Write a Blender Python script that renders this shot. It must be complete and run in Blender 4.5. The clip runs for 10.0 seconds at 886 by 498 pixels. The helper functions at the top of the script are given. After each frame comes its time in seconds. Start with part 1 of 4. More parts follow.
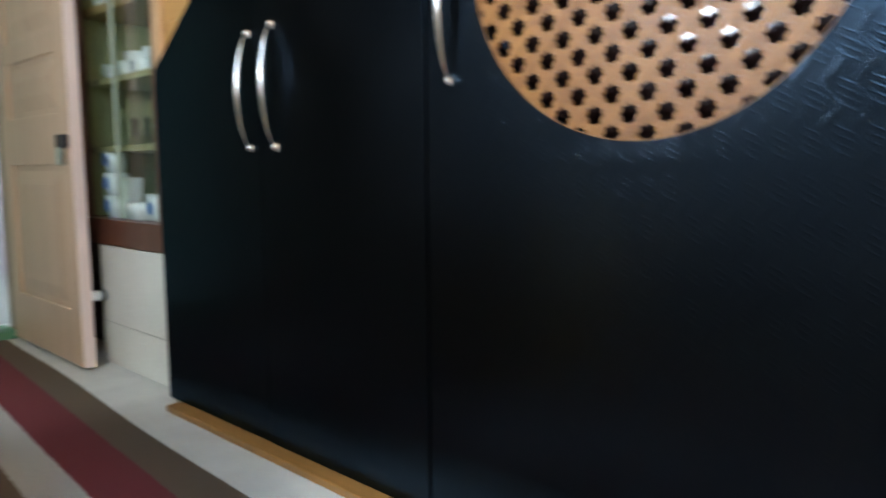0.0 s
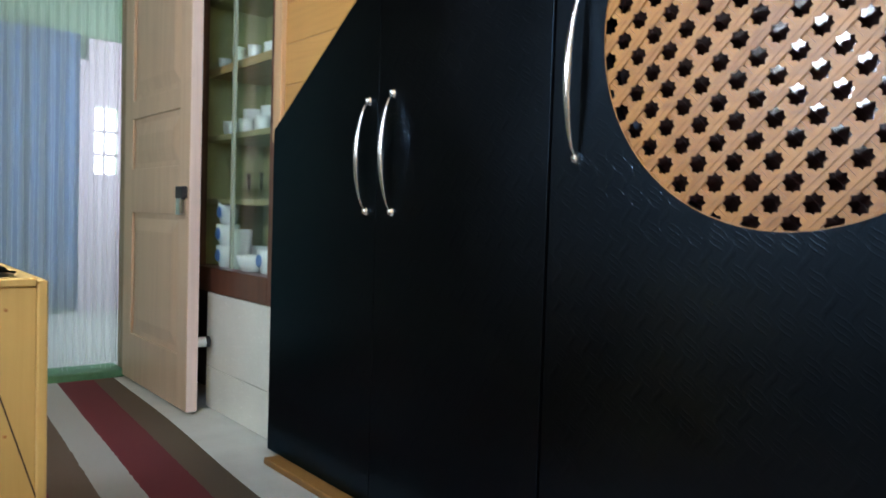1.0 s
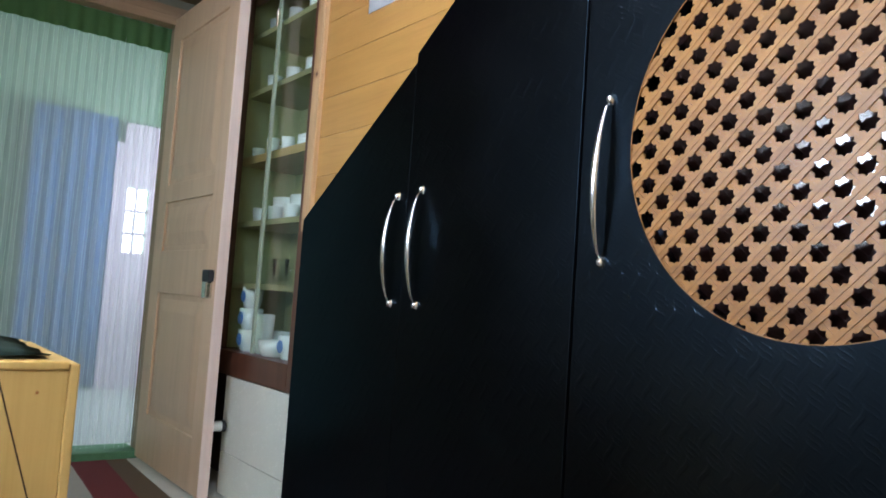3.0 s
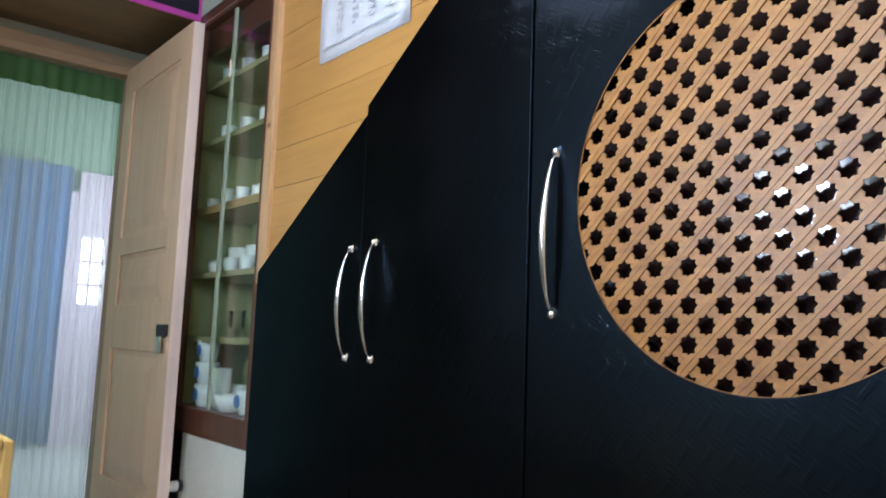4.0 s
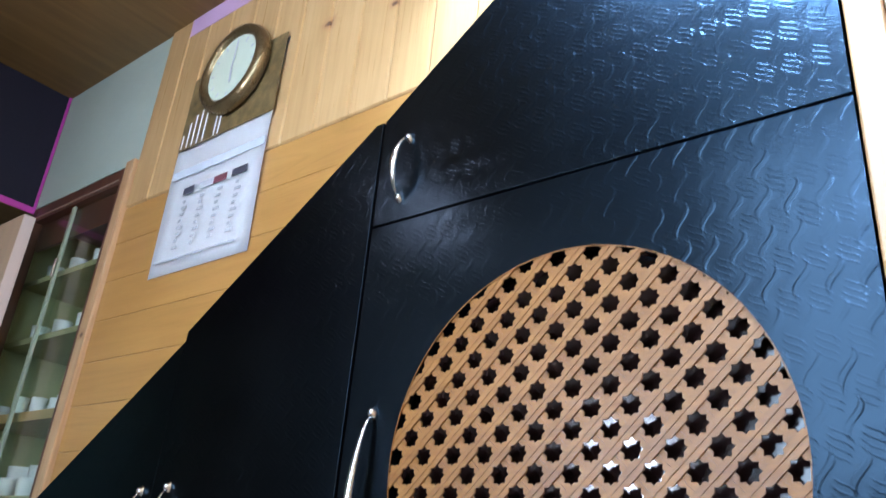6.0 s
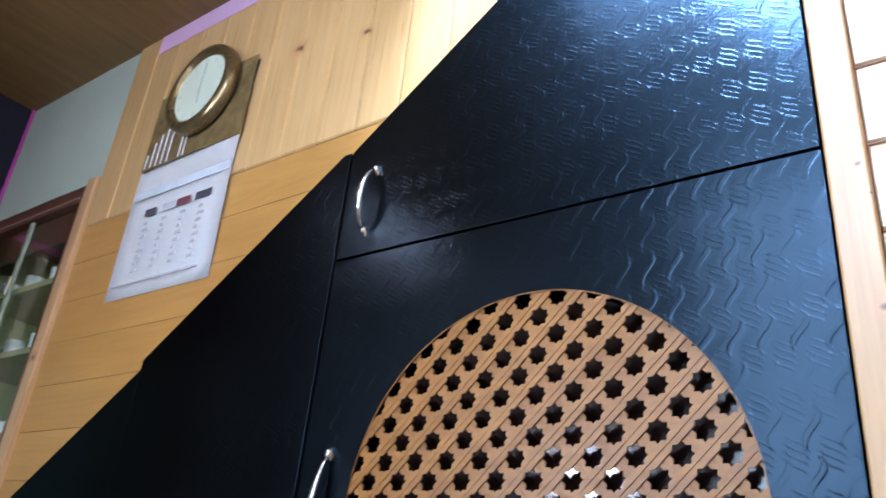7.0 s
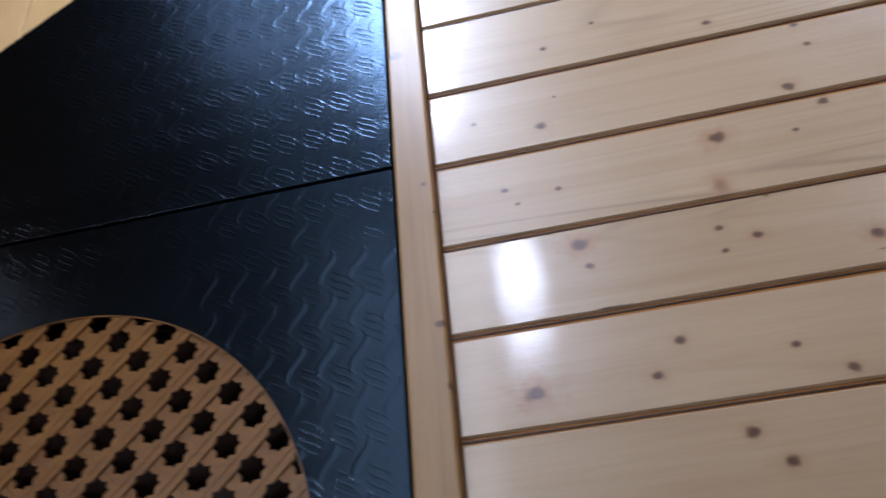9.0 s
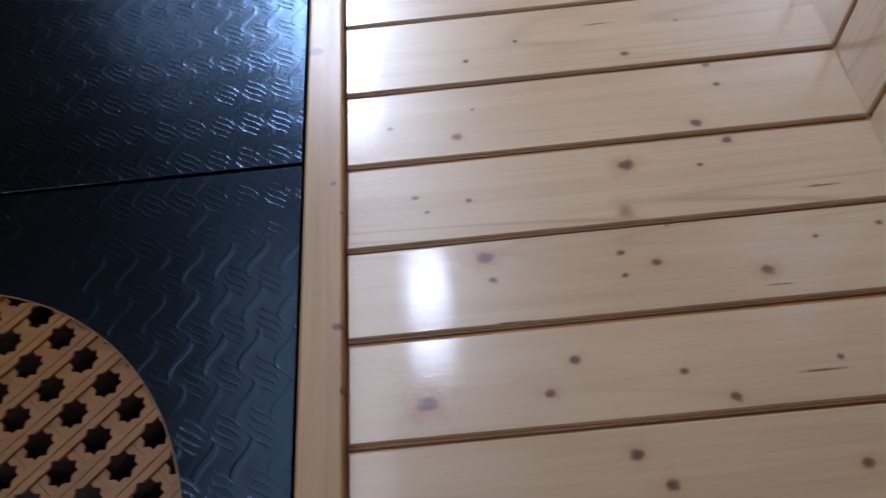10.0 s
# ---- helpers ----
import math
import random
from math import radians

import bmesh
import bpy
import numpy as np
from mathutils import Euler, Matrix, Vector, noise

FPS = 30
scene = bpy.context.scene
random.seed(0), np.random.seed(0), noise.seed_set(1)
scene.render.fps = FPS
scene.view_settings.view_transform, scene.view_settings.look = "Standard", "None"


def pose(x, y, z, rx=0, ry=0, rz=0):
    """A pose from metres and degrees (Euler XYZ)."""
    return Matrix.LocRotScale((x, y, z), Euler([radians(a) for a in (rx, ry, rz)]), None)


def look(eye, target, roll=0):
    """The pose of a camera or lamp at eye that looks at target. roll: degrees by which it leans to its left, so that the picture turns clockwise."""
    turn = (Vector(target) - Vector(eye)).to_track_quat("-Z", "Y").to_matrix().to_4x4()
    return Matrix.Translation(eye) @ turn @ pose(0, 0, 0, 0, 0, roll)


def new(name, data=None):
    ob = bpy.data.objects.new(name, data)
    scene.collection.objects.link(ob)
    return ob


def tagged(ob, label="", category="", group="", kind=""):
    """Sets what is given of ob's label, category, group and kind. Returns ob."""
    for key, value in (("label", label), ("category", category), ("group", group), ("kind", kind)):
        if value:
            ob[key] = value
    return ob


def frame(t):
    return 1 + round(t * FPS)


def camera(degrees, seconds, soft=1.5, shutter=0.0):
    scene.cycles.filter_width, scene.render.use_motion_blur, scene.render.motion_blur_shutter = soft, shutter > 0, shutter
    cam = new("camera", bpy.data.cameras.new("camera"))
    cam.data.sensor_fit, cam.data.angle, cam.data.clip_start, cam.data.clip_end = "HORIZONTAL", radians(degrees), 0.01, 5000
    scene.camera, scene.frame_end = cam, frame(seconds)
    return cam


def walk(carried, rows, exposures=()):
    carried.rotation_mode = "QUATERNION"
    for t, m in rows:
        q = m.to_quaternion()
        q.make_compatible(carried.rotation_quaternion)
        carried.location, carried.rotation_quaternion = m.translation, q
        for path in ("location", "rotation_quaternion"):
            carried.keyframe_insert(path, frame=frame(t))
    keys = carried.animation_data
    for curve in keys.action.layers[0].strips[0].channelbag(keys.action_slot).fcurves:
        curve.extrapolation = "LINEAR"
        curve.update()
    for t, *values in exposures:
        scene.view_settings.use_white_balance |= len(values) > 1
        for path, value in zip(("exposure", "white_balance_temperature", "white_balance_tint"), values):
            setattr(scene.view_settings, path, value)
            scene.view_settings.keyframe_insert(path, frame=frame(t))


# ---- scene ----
cam = camera(60.4, 10.0, soft=1.5, shutter=0.7)
PATH = [
    (0, (0.105, -1.025, 0.727), (-1.302, 0.38, 0.509), -0.6),
    (0.2, (0.081, -1.028, 0.738), (-1.399, 0.303, 0.543), 0.3),
    (0.5, (0.063, -1.038, 0.763), (-1.456, 0.249, 0.581), 0.9),
    (1, (0.048, -1.07, 0.768), (-1.508, 0.184, 0.683), 1.8),
    (1.5, (0.042, -1.091, 0.773), (-1.544, 0.127, 0.727), 2.1),
    (2, (0.042, -1.096, 0.776), (-1.572, 0.086, 0.804), 2.8),
    (3.5, (0.063, -1.099, 0.803), (-1.495, 0.141, 0.988), 3.4),
    (4, (0.066, -1.069, 0.825), (-1.464, 0.197, 1.066), 2.1),
    (4.5, (0.07, -1.05, 0.833), (-1.426, 0.241, 1.143), 2.5),
    (5, (0.062, -0.994, 0.865), (-1.358, 0.346, 1.303), 5.0),
    (5.5, (0.065, -0.972, 0.916), (-1.2, 0.43, 1.575), 4.4),
    (6, (0.072, -0.984, 0.927), (-1.117, 0.413, 1.723), 5.2),
    (7.5, (0.072, -0.942, 0.985), (-0.931, 0.532, 1.894), 5.5),
    (8, (0.09, -0.872, 0.957), (-0.638, 0.662, 2.014), 2.3),
    (8.5, (0.09, -0.80, 0.943), (-0.354, 0.812, 2.042), -3.8),
    (9, (0.115, -0.763, 0.952), (-0.158, 0.909, 2.014), -5.5),
    (9.5, (0.129, -0.748, 0.949), (-0.044, 0.93, 2.023), -4.5),
    (10, (0.121, -0.745, 0.951), (0.079, 0.94, 2.026), -4.9),
]
EXPOSURES = [(0, 1.18, 6200, 11), (2, 1.1, 5950, 10), (4.5, 1.1, 5850, 11), (5.5, 1.05, 5600, 11), (6, 0.88, 5700, 12), (7.5, 0.42, 6050, 18), (8, -0.12, 6350, 20), (8.5, -0.68, 6550, 22), (9, -1.14, 6600, 23), (10, -1.31, 6650, 23)]
walk(cam, [(t, look(eye, target, roll)) for t, eye, target, roll in PATH], EXPOSURES)

# ---- world, windows and exposure ----
world = bpy.data.worlds.new("daylight")
scene.world = world
world.use_nodes = True
wn = world.node_tree.nodes
sky = wn.new("ShaderNodeTexSky")
sky.sky_type, sky.sun_disc = "NISHITA", False
sky.sun_elevation, sky.sun_rotation = radians(40), radians(200)
wn["Background"].inputs["Strength"].default_value = 0.1
world.node_tree.links.new(sky.outputs[0], wn["Background"].inputs["Color"])


def window_light(name, place, target, width, height, power, colour):
    lamp = bpy.data.lights.new(name, "AREA")
    lamp.shape, lamp.size, lamp.size_y = "RECTANGLE", width, height
    lamp.energy, lamp.color = power, colour
    ob = new(name, lamp)
    ob.matrix_world = look(place, target)
    return ob


BACK = -1.7          # inner face of the back wall
RIGHT = 0.652        # inner face of the boarded side wall
CEIL = 2.66
PINE_Y = 0.065       # face of the boarding beside the cupboard
END = -3.52          # face of the wall with the doorway
STAIR_TOP = 4.4      # the stairwell on the boarded side is open to the floor above
FAR = -5.9           # far wall of the room behind the doorway
window_light("window_light_low", (-1.275, BACK - 0.05, 1.375), (-1.275, 0, 1.35), 0.25, 0.33, 18.5, (0.86, 0.92, 1.0))
window_light("window_light_vent", (-0.015, BACK - 0.05, 2.335), (-0.015, 0, 2.2), 0.17, 0.33, 23, (0.58, 0.76, 1.0))
window_light("window_light_stair", (-0.40, BACK - 0.05, 3.75), (-0.30, 0, 2.0), 0.42, 0.90, 215, (0.58, 0.76, 1.0))
# Fill lamp added to brighten the far room; no window known on that side.
window_light("fill_light_far", (-4.8, 1.34, 1.5), (-4.8, -1.0, 1.2), 0.9, 0.9, 25, (0.88, 0.95, 1.0))
# Added fill lamp: soft blue sheen on the right of the black doors.
window_light("fill_light_sheen", (-0.44, BACK - 0.05, 1.90), (-0.44, 0, 1.8), 0.60, 1.34, 19.5, (0.66, 0.84, 1.0))
bulb = bpy.data.lights.new("bulb_light", "POINT")
bulb.energy, bulb.color, bulb.shadow_soft_size = 3.4, (1.0, 0.80, 0.76), 0.05
new("bulb_light", bulb).location = (-1.88, -1.2, 2.34)

# ---- materials ----
def nodes_of(name, rough=0.5, metal=0.0):
    m = bpy.data.materials.new(name)
    m.use_nodes = True
    nt = m.node_tree
    b = nt.nodes["Principled BSDF"]
    b.inputs["Roughness"].default_value = rough
    b.inputs["Metallic"].default_value = metal
    return m, nt, b


def math_node(nt, op, a, b=0.0, c=0.0):
    n = nt.nodes.new("ShaderNodeMath")
    n.operation = op
    for i, v in enumerate((a, b, c)):
        if isinstance(v, (int, float)):
            n.inputs[i].default_value = v
        else:
            nt.links.new(v, n.inputs[i])
    return n.outputs[0]


def ramp(nt, value, stops):
    r = nt.nodes.new("ShaderNodeValToRGB")
    while len(r.color_ramp.elements) < len(stops):
        r.color_ramp.elements.new(0.5)
    for e, (p, c) in zip(r.color_ramp.elements, stops):
        e.position, e.color = p, (*c, 1)
    nt.links.new(value, r.inputs[0])
    return r.outputs[0]


def noise_of(nt, vector, scale, detail=4.0, rough=0.55, distortion=0.0):
    n = nt.nodes.new("ShaderNodeTexNoise")
    n.inputs["Scale"].default_value, n.inputs["Detail"].default_value = scale, detail
    n.inputs["Roughness"].default_value, n.inputs["Distortion"].default_value = rough, distortion
    if vector is not None:
        nt.links.new(vector, n.inputs["Vector"])
    return n.outputs[0]


def place_of(nt, scale=(1, 1, 1), shift_by_object=0.0):
    """World position, scaled, and moved by each object's own random number."""
    g = nt.nodes.new("ShaderNodeNewGeometry")
    m = nt.nodes.new("ShaderNodeMapping")
    m.inputs["Scale"].default_value = scale
    nt.links.new(g.outputs["Position"], m.inputs["Vector"])
    if shift_by_object:
        info = nt.nodes.new("ShaderNodeObjectInfo")
        s = math_node(nt, "MULTIPLY", info.outputs["Random"], shift_by_object)
        comb = nt.nodes.new("ShaderNodeCombineXYZ")
        for i in range(3):
            nt.links.new(s, comb.inputs[i])
        nt.links.new(comb.outputs[0], m.inputs["Location"])
    return m.outputs[0]


def mixed(nt, factor, a, b, mode="MIX"):
    n = nt.nodes.new("ShaderNodeMix")
    n.data_type, n.blend_type = "RGBA", mode
    for key, v in ((0, factor), (6, a), (7, b)):
        if isinstance(v, (int, float)):
            n.inputs[key].default_value = v
        elif isinstance(v, tuple):
            n.inputs[key].default_value = (*v, 1)
        else:
            nt.links.new(v, n.inputs[key])
    return n.outputs[2]


def bump(nt, b, height, strength, distance=0.002):
    n = nt.nodes.new("ShaderNodeBump")
    n.inputs["Strength"].default_value, n.inputs["Distance"].default_value = strength, distance
    nt.links.new(height, n.inputs["Height"])
    nt.links.new(n.outputs[0], b.inputs["Normal"])


def plain(name, colour, rough=0.5, metal=0.0, vary=0.12, scale=9.0, relief=0.15):
    m, nt, b = nodes_of(name, rough, metal)
    p = place_of(nt)
    big, fine = noise_of(nt, p, scale), noise_of(nt, p, scale * 14, 3)
    low, high = tuple(c * (1 - vary) for c in colour), tuple(min(1, c * (1 + vary)) for c in colour)
    nt.links.new(ramp(nt, math_node(nt, "ADD", math_node(nt, "MULTIPLY", big, 0.7), math_node(nt, "MULTIPLY", fine, 0.3)),
                      [(0.3, low), (0.7, high)]), b.inputs["Base Color"])
    nt.links.new(math_node(nt, "MULTIPLY_ADD", fine, 0.16, max(0.01, rough - 0.08)), b.inputs["Roughness"])
    bump(nt, b, fine, relief, 0.001)
    return m


def wood(name, dark, mid, light, along="x", rough=0.3, knots=(), coat=0.0, shift=7.0, grain=1.0, calm=1.0, lines=0.12):
    """Sawn softwood: long streaks along one axis, fine grain lines, soft knots at given places (x, z, radius)."""
    m, nt, b = nodes_of(name, rough)
    s = {"x": (1.1, 16, 16), "z": (16, 16, 1.1), "y": (16, 1.1, 16)}[along]
    p = place_of(nt, s, shift)
    streak = noise_of(nt, p, 1.5 * grain, 5, 0.6, 0.6)
    fine = noise_of(nt, place_of(nt, tuple(v * 6 if v > 2 else v * 2 for v in s), shift), 1.4 * grain, 4, 0.6, 0.3)
    patch = noise_of(nt, place_of(nt, (1, 1, 1), shift), 3.0, 2)
    v = math_node(nt, "ADD", math_node(nt, "MULTIPLY", streak, 0.47 * calm),
                  math_node(nt, "ADD", math_node(nt, "MULTIPLY", fine, 0.24 * calm), math_node(nt, "MULTIPLY", patch, 0.2)))
    v = math_node(nt, "ADD", v, 0.355 * (1 - calm))
    colour = ramp(nt, v, [(0.34, dark), (0.5, mid), (0.66, light)])
    # sparse growth rings, drawn out along the board
    ring = noise_of(nt, place_of(nt, tuple(u * 0.45 for u in s), shift), 1.0, 1, 0.4, 0.5)
    ring = math_node(nt, "ABSOLUTE", math_node(nt, "SUBTRACT", math_node(nt, "FRACT", math_node(nt, "MULTIPLY", ring, 19.0)), 0.5))
    ring = math_node(nt, "SUBTRACT", 1.0, math_node(nt, "MINIMUM", math_node(nt, "DIVIDE", ring, 0.16), 1.0))
    seen = nt.nodes.new("ShaderNodeMapRange")
    nt.links.new(noise_of(nt, place_of(nt, tuple(u * 0.2 for u in s), shift + 3), 1.6, 2), seen.inputs[0])
    seen.inputs[1].default_value, seen.inputs[2].default_value = 0.46, 0.66
    colour = mixed(nt, math_node(nt, "MULTIPLY", math_node(nt, "MULTIPLY", ring, seen.outputs[0]), lines), colour, tuple(u * 0.35 for u in dark))
    if knots:
        g = nt.nodes.new("ShaderNodeNewGeometry")
        wob = noise_of(nt, g.outputs["Position"], 60, 2)
        sep = nt.nodes.new("ShaderNodeSeparateXYZ")
        nt.links.new(g.outputs["Position"], sep.inputs[0])
        halo = core = None
        for knot in knots:
            kx, kz, kr = knot[:3]
            soft = knot[3] if len(knot) > 3 else 1.0
            squash = 0.75 if len(knot) < 5 else knot[4]
            dx = math_node(nt, "MULTIPLY", math_node(nt, "SUBTRACT", sep.outputs[0], kx), squash)
            dz = math_node(nt, "SUBTRACT", sep.outputs[2], kz)
            d = math_node(nt, "SQRT", math_node(nt, "ADD", math_node(nt, "MULTIPLY", dx, dx), math_node(nt, "MULTIPLY", dz, dz)))
            d = math_node(nt, "MULTIPLY", d, math_node(nt, "MULTIPLY_ADD", wob, 1.6, 0.2))
            h = math_node(nt, "SUBTRACT", 1.0, math_node(nt, "MINIMUM", math_node(nt, "DIVIDE", d, kr * 2.3), 1.0))
            h = math_node(nt, "MULTIPLY", h, soft)
            c = math_node(nt, "SUBTRACT", 1.0, math_node(nt, "MINIMUM", math_node(nt, "DIVIDE", d, kr * 0.75), 1.0))
            if squash > 1.25:
                c = math_node(nt, "MULTIPLY", c, 0.25)
            halo = h if halo is None else math_node(nt, "MAXIMUM", halo, h)
            core = c if core is None else math_node(nt, "MAXIMUM", core, c)
        colour = mixed(nt, math_node(nt, "MULTIPLY", math_node(nt, "MULTIPLY", halo, halo), 1.3), colour, (0.40, 0.19, 0.085))
        colour = mixed(nt, math_node(nt, "MINIMUM", math_node(nt, "MULTIPLY", core, 1.7), 0.92), colour, (0.09, 0.036, 0.016))
    nt.links.new(colour, b.inputs["Base Color"])
    nt.links.new(math_node(nt, "MULTIPLY_ADD", fine, 0.16, rough - 0.08), b.inputs["Roughness"])
    b.inputs["Coat Weight"].default_value, b.inputs["Coat Roughness"].default_value = coat, 0.08
    ripple = noise_of(nt, place_of(nt, tuple(u * 7 if u > 2 else u * 30 for u in s)), 1.5, 3, 0.6)
    bump(nt, b, math_node(nt, "ADD", math_node(nt, "MULTIPLY", fine, 0.5), math_node(nt, "MULTIPLY", ripple, 0.8)), 0.24, 0.001)
    if coat:
        nt.links.new(b.inputs["Normal"].links[0].from_socket, b.inputs["Coat Normal"])
    return m


def embossed_black(name):
    """Dark glossy laminate pressed with groups of S-shaped strokes, tapering ribbons between them and a slow swell."""
    m, nt, b = nodes_of(name, 0.3)
    g = nt.nodes.new("ShaderNodeNewGeometry")
    sep = nt.nodes.new("ShaderNodeSeparateXYZ")
    nt.links.new(g.outputs["Position"], sep.inputs[0])
    wide, tall = 0.0390, 0.0600

    def op(kind, *args):
        return math_node(nt, kind, *args)
    drift = op("MULTIPLY_ADD", noise_of(nt, place_of(nt), 9.0, 1), 0.008, -0.004)
    x, z = op("ADD", sep.outputs[0], drift), op("SUBTRACT", sep.outputs[2], drift)

    def cell(dx, dz):
        a = op("SUBTRACT", op("FRACT", op("DIVIDE", op("ADD", x, dx), wide)), 0.5)
        c = op("SUBTRACT", op("FRACT", op("DIVIDE", op("ADD", z, dz), tall)), 0.5)
        return a, c

    def clamp01(v):
        return op("MAXIMUM", op("MINIMUM", v, 1.0), 0.0)
    # four parallel strokes: steep, sweeping across, steep again
    a, c = cell(0.0, 0.0)
    p = op("ADD", c, op("MULTIPLY", a, 0.58))
    p = op("SUBTRACT", p, op("MULTIPLY", op("SINE", op("MULTIPLY", a, 6.2832)), 0.045))
    line = op("ABSOLUTE", op("SUBTRACT", op("FRACT", op("DIVIDE", p, 0.17)), 0.5))
    thin = clamp01(op("SUBTRACT", 1.0, op("DIVIDE", line, 0.20)))
    reach = op("ABSOLUTE", op("SUBTRACT", a, op("MULTIPLY", p, 0.35)))
    thin = op("MULTIPLY", thin, clamp01(op("MULTIPLY", op("SUBTRACT", 0.39, reach), 9.0)))
    thin = op("MULTIPLY", thin, clamp01(op("MULTIPLY", op("SUBTRACT", 0.345, op("ABSOLUTE", p)), 40.0)))
    # one tapering ribbon rises from each group to the next column
    a2, c2 = cell(wide * 0.5, tall * 0.5)
    q = op("SUBTRACT", a2, op("MULTIPLY", op("SINE", op("MULTIPLY", c2, 3.1416)), 0.27))
    q = op("SUBTRACT", q, op("MULTIPLY", op("SINE", op("MULTIPLY", c2, 9.4248)), 0.05))
    half = op("MULTIPLY", op("COSINE", op("MULTIPLY", c2, 3.1)), 0.17)
    broad = clamp01(op("MULTIPLY", op("SUBTRACT", half, op("ABSOLUTE", q)), 12.0))
    swell = op("SINE", op("MULTIPLY", op("ADD", a, op("MULTIPLY", op("SINE", op("MULTIPLY", c, 6.2832)), 0.22)), 6.2832))
    smear = noise_of(nt, place_of(nt), 3.5, 3, 0.5)
    grain = noise_of(nt, place_of(nt), 420, 2)
    sway = noise_of(nt, place_of(nt), 2.2, 1)
    worn = nt.nodes.new("ShaderNodeMapRange")
    nt.links.new(noise_of(nt, place_of(nt), 16.0, 2), worn.inputs[0])
    worn.inputs[1].default_value, worn.inputs[2].default_value = 0.30, 0.55
    worn.inputs[3].default_value = 0.35
    sparse = nt.nodes.new("ShaderNodeMapRange")
    nt.links.new(noise_of(nt, place_of(nt), 11.0, 2), sparse.inputs[0])
    sparse.inputs[1].default_value, sparse.inputs[2].default_value = 0.38, 0.62
    sparse.inputs[3].default_value = 0.20
    total = op("MULTIPLY", op("MULTIPLY", thin, worn.outputs[0]), 0.19)
    total = op("ADD", total, op("MULTIPLY", op("MULTIPLY", broad, sparse.outputs[0]), 0.27))
    total = op("ADD", total, op("MULTIPLY", op("MULTIPLY", swell, sparse.outputs[0]), 0.10))
    total = op("ADD", total, op("MULTIPLY", grain, 0.025))
    total = op("ADD", total, op("MULTIPLY", sway, 0.5))
    bump(nt, b, total, 1.0, 0.001)
    nt.links.new(ramp(nt, smear, [(0.3, (0.0009, 0.0008, 0.0008)), (0.75, (0.0016, 0.0014, 0.0014))]), b.inputs["Base Color"])
    normal = b.inputs["Normal"].links[0].from_socket
    b.inputs["Specular IOR Level"].default_value = 0.0
    lobes = []
    for base, spread in ((0.18, 0.10), (0.40, 0.12)):
        gloss = nt.nodes.new("ShaderNodeBsdfGlossy")
        gloss.distribution = "BECKMANN"
        gloss.inputs["Color"].default_value = (0.44, 0.70, 1.0, 1)
        nt.links.new(op("MULTIPLY_ADD", smear, spread, base), gloss.inputs["Roughness"])
        nt.links.new(normal, gloss.inputs["Normal"])
        lobes.append(gloss)
    coat = nt.nodes.new("ShaderNodeMixShader")
    coat.inputs[0].default_value = 0.27
    nt.links.new(lobes[0].outputs[0], coat.inputs[1])
    nt.links.new(lobes[1].outputs[0], coat.inputs[2])
    sheen = nt.nodes.new("ShaderNodeFresnel")
    sheen.inputs["IOR"].default_value = 1.42
    nt.links.new(normal, sheen.inputs["Normal"])
    both = nt.nodes.new("ShaderNodeMixShader")
    nt.links.new(op("MINIMUM", sheen.outputs[0], 0.054), both.inputs[0])
    nt.links.new(b.outputs[0], both.inputs[1])
    nt.links.new(coat.outputs[0], both.inputs[2])
    nt.links.new(both.outputs[0], nt.nodes["Material Output"].inputs["Surface"])
    return m


def striped(name, stops, y0, y1, slope=0.0):
    """Woven runner with stripes across y."""
    m, nt, b = nodes_of(name, 0.95)
    g = nt.nodes.new("ShaderNodeNewGeometry")
    sep = nt.nodes.new("ShaderNodeSeparateXYZ")
    nt.links.new(g.outputs["Position"], sep.inputs[0])
    y = math_node(nt, "ADD", sep.outputs[1], math_node(nt, "MULTIPLY", math_node(nt, "ADD", sep.outputs[0], 2.6), slope))
    weave = noise_of(nt, place_of(nt), 320, 2)
    wob = math_node(nt, "MULTIPLY_ADD", noise_of(nt, place_of(nt), 45, 3), 0.012, -0.006)
    f = math_node(nt, "DIVIDE", math_node(nt, "SUBTRACT", math_node(nt, "ADD", y, wob), y0), y1 - y0)
    r = nt.nodes.new("ShaderNodeValToRGB")
    r.color_ramp.interpolation = "CONSTANT"
    while len(r.color_ramp.elements) < len(stops):
        r.color_ramp.elements.new(0.5)
    for e, (p, c) in zip(r.color_ramp.elements, stops):
        e.position, e.color = (p - y0) / (y1 - y0), (*c, 1)
    nt.links.new(f, r.inputs[0])
    nt.links.new(mixed(nt, math_node(nt, "MULTIPLY", weave, 0.5), r.outputs[0], (0.08, 0.07, 0.06)), b.inputs["Base Color"])
    bump(nt, b, weave, 0.6, 0.003)
    return m


def glass(name, tint=(1, 1, 1), rough=0.02, clear=0.9):
    m, nt, b = nodes_of(name, rough)
    b.inputs["Base Color"].default_value = (*tint, 1)
    t = nt.nodes.new("ShaderNodeBsdfTransparent")
    gl = nt.nodes.new("ShaderNodeBsdfGlossy")
    gl.inputs["Roughness"].default_value = rough
    t.inputs["Color"].default_value = (*tint, 1)
    lw = nt.nodes.new("ShaderNodeLayerWeight")
    fac = math_node(nt, "MULTIPLY_ADD", math_node(nt, "POWER", lw.outputs["Facing"], 5.0), 0.55, 0.04)
    mix = nt.nodes.new("ShaderNodeMixShader")
    nt.links.new(fac, mix.inputs[0])
    nt.links.new(t.outputs[0], mix.inputs[1])
    nt.links.new(gl.outputs[0], mix.inputs[2])
    nt.links.new(mix.outputs[0], nt.nodes["Material Output"].inputs["Surface"])
    return m


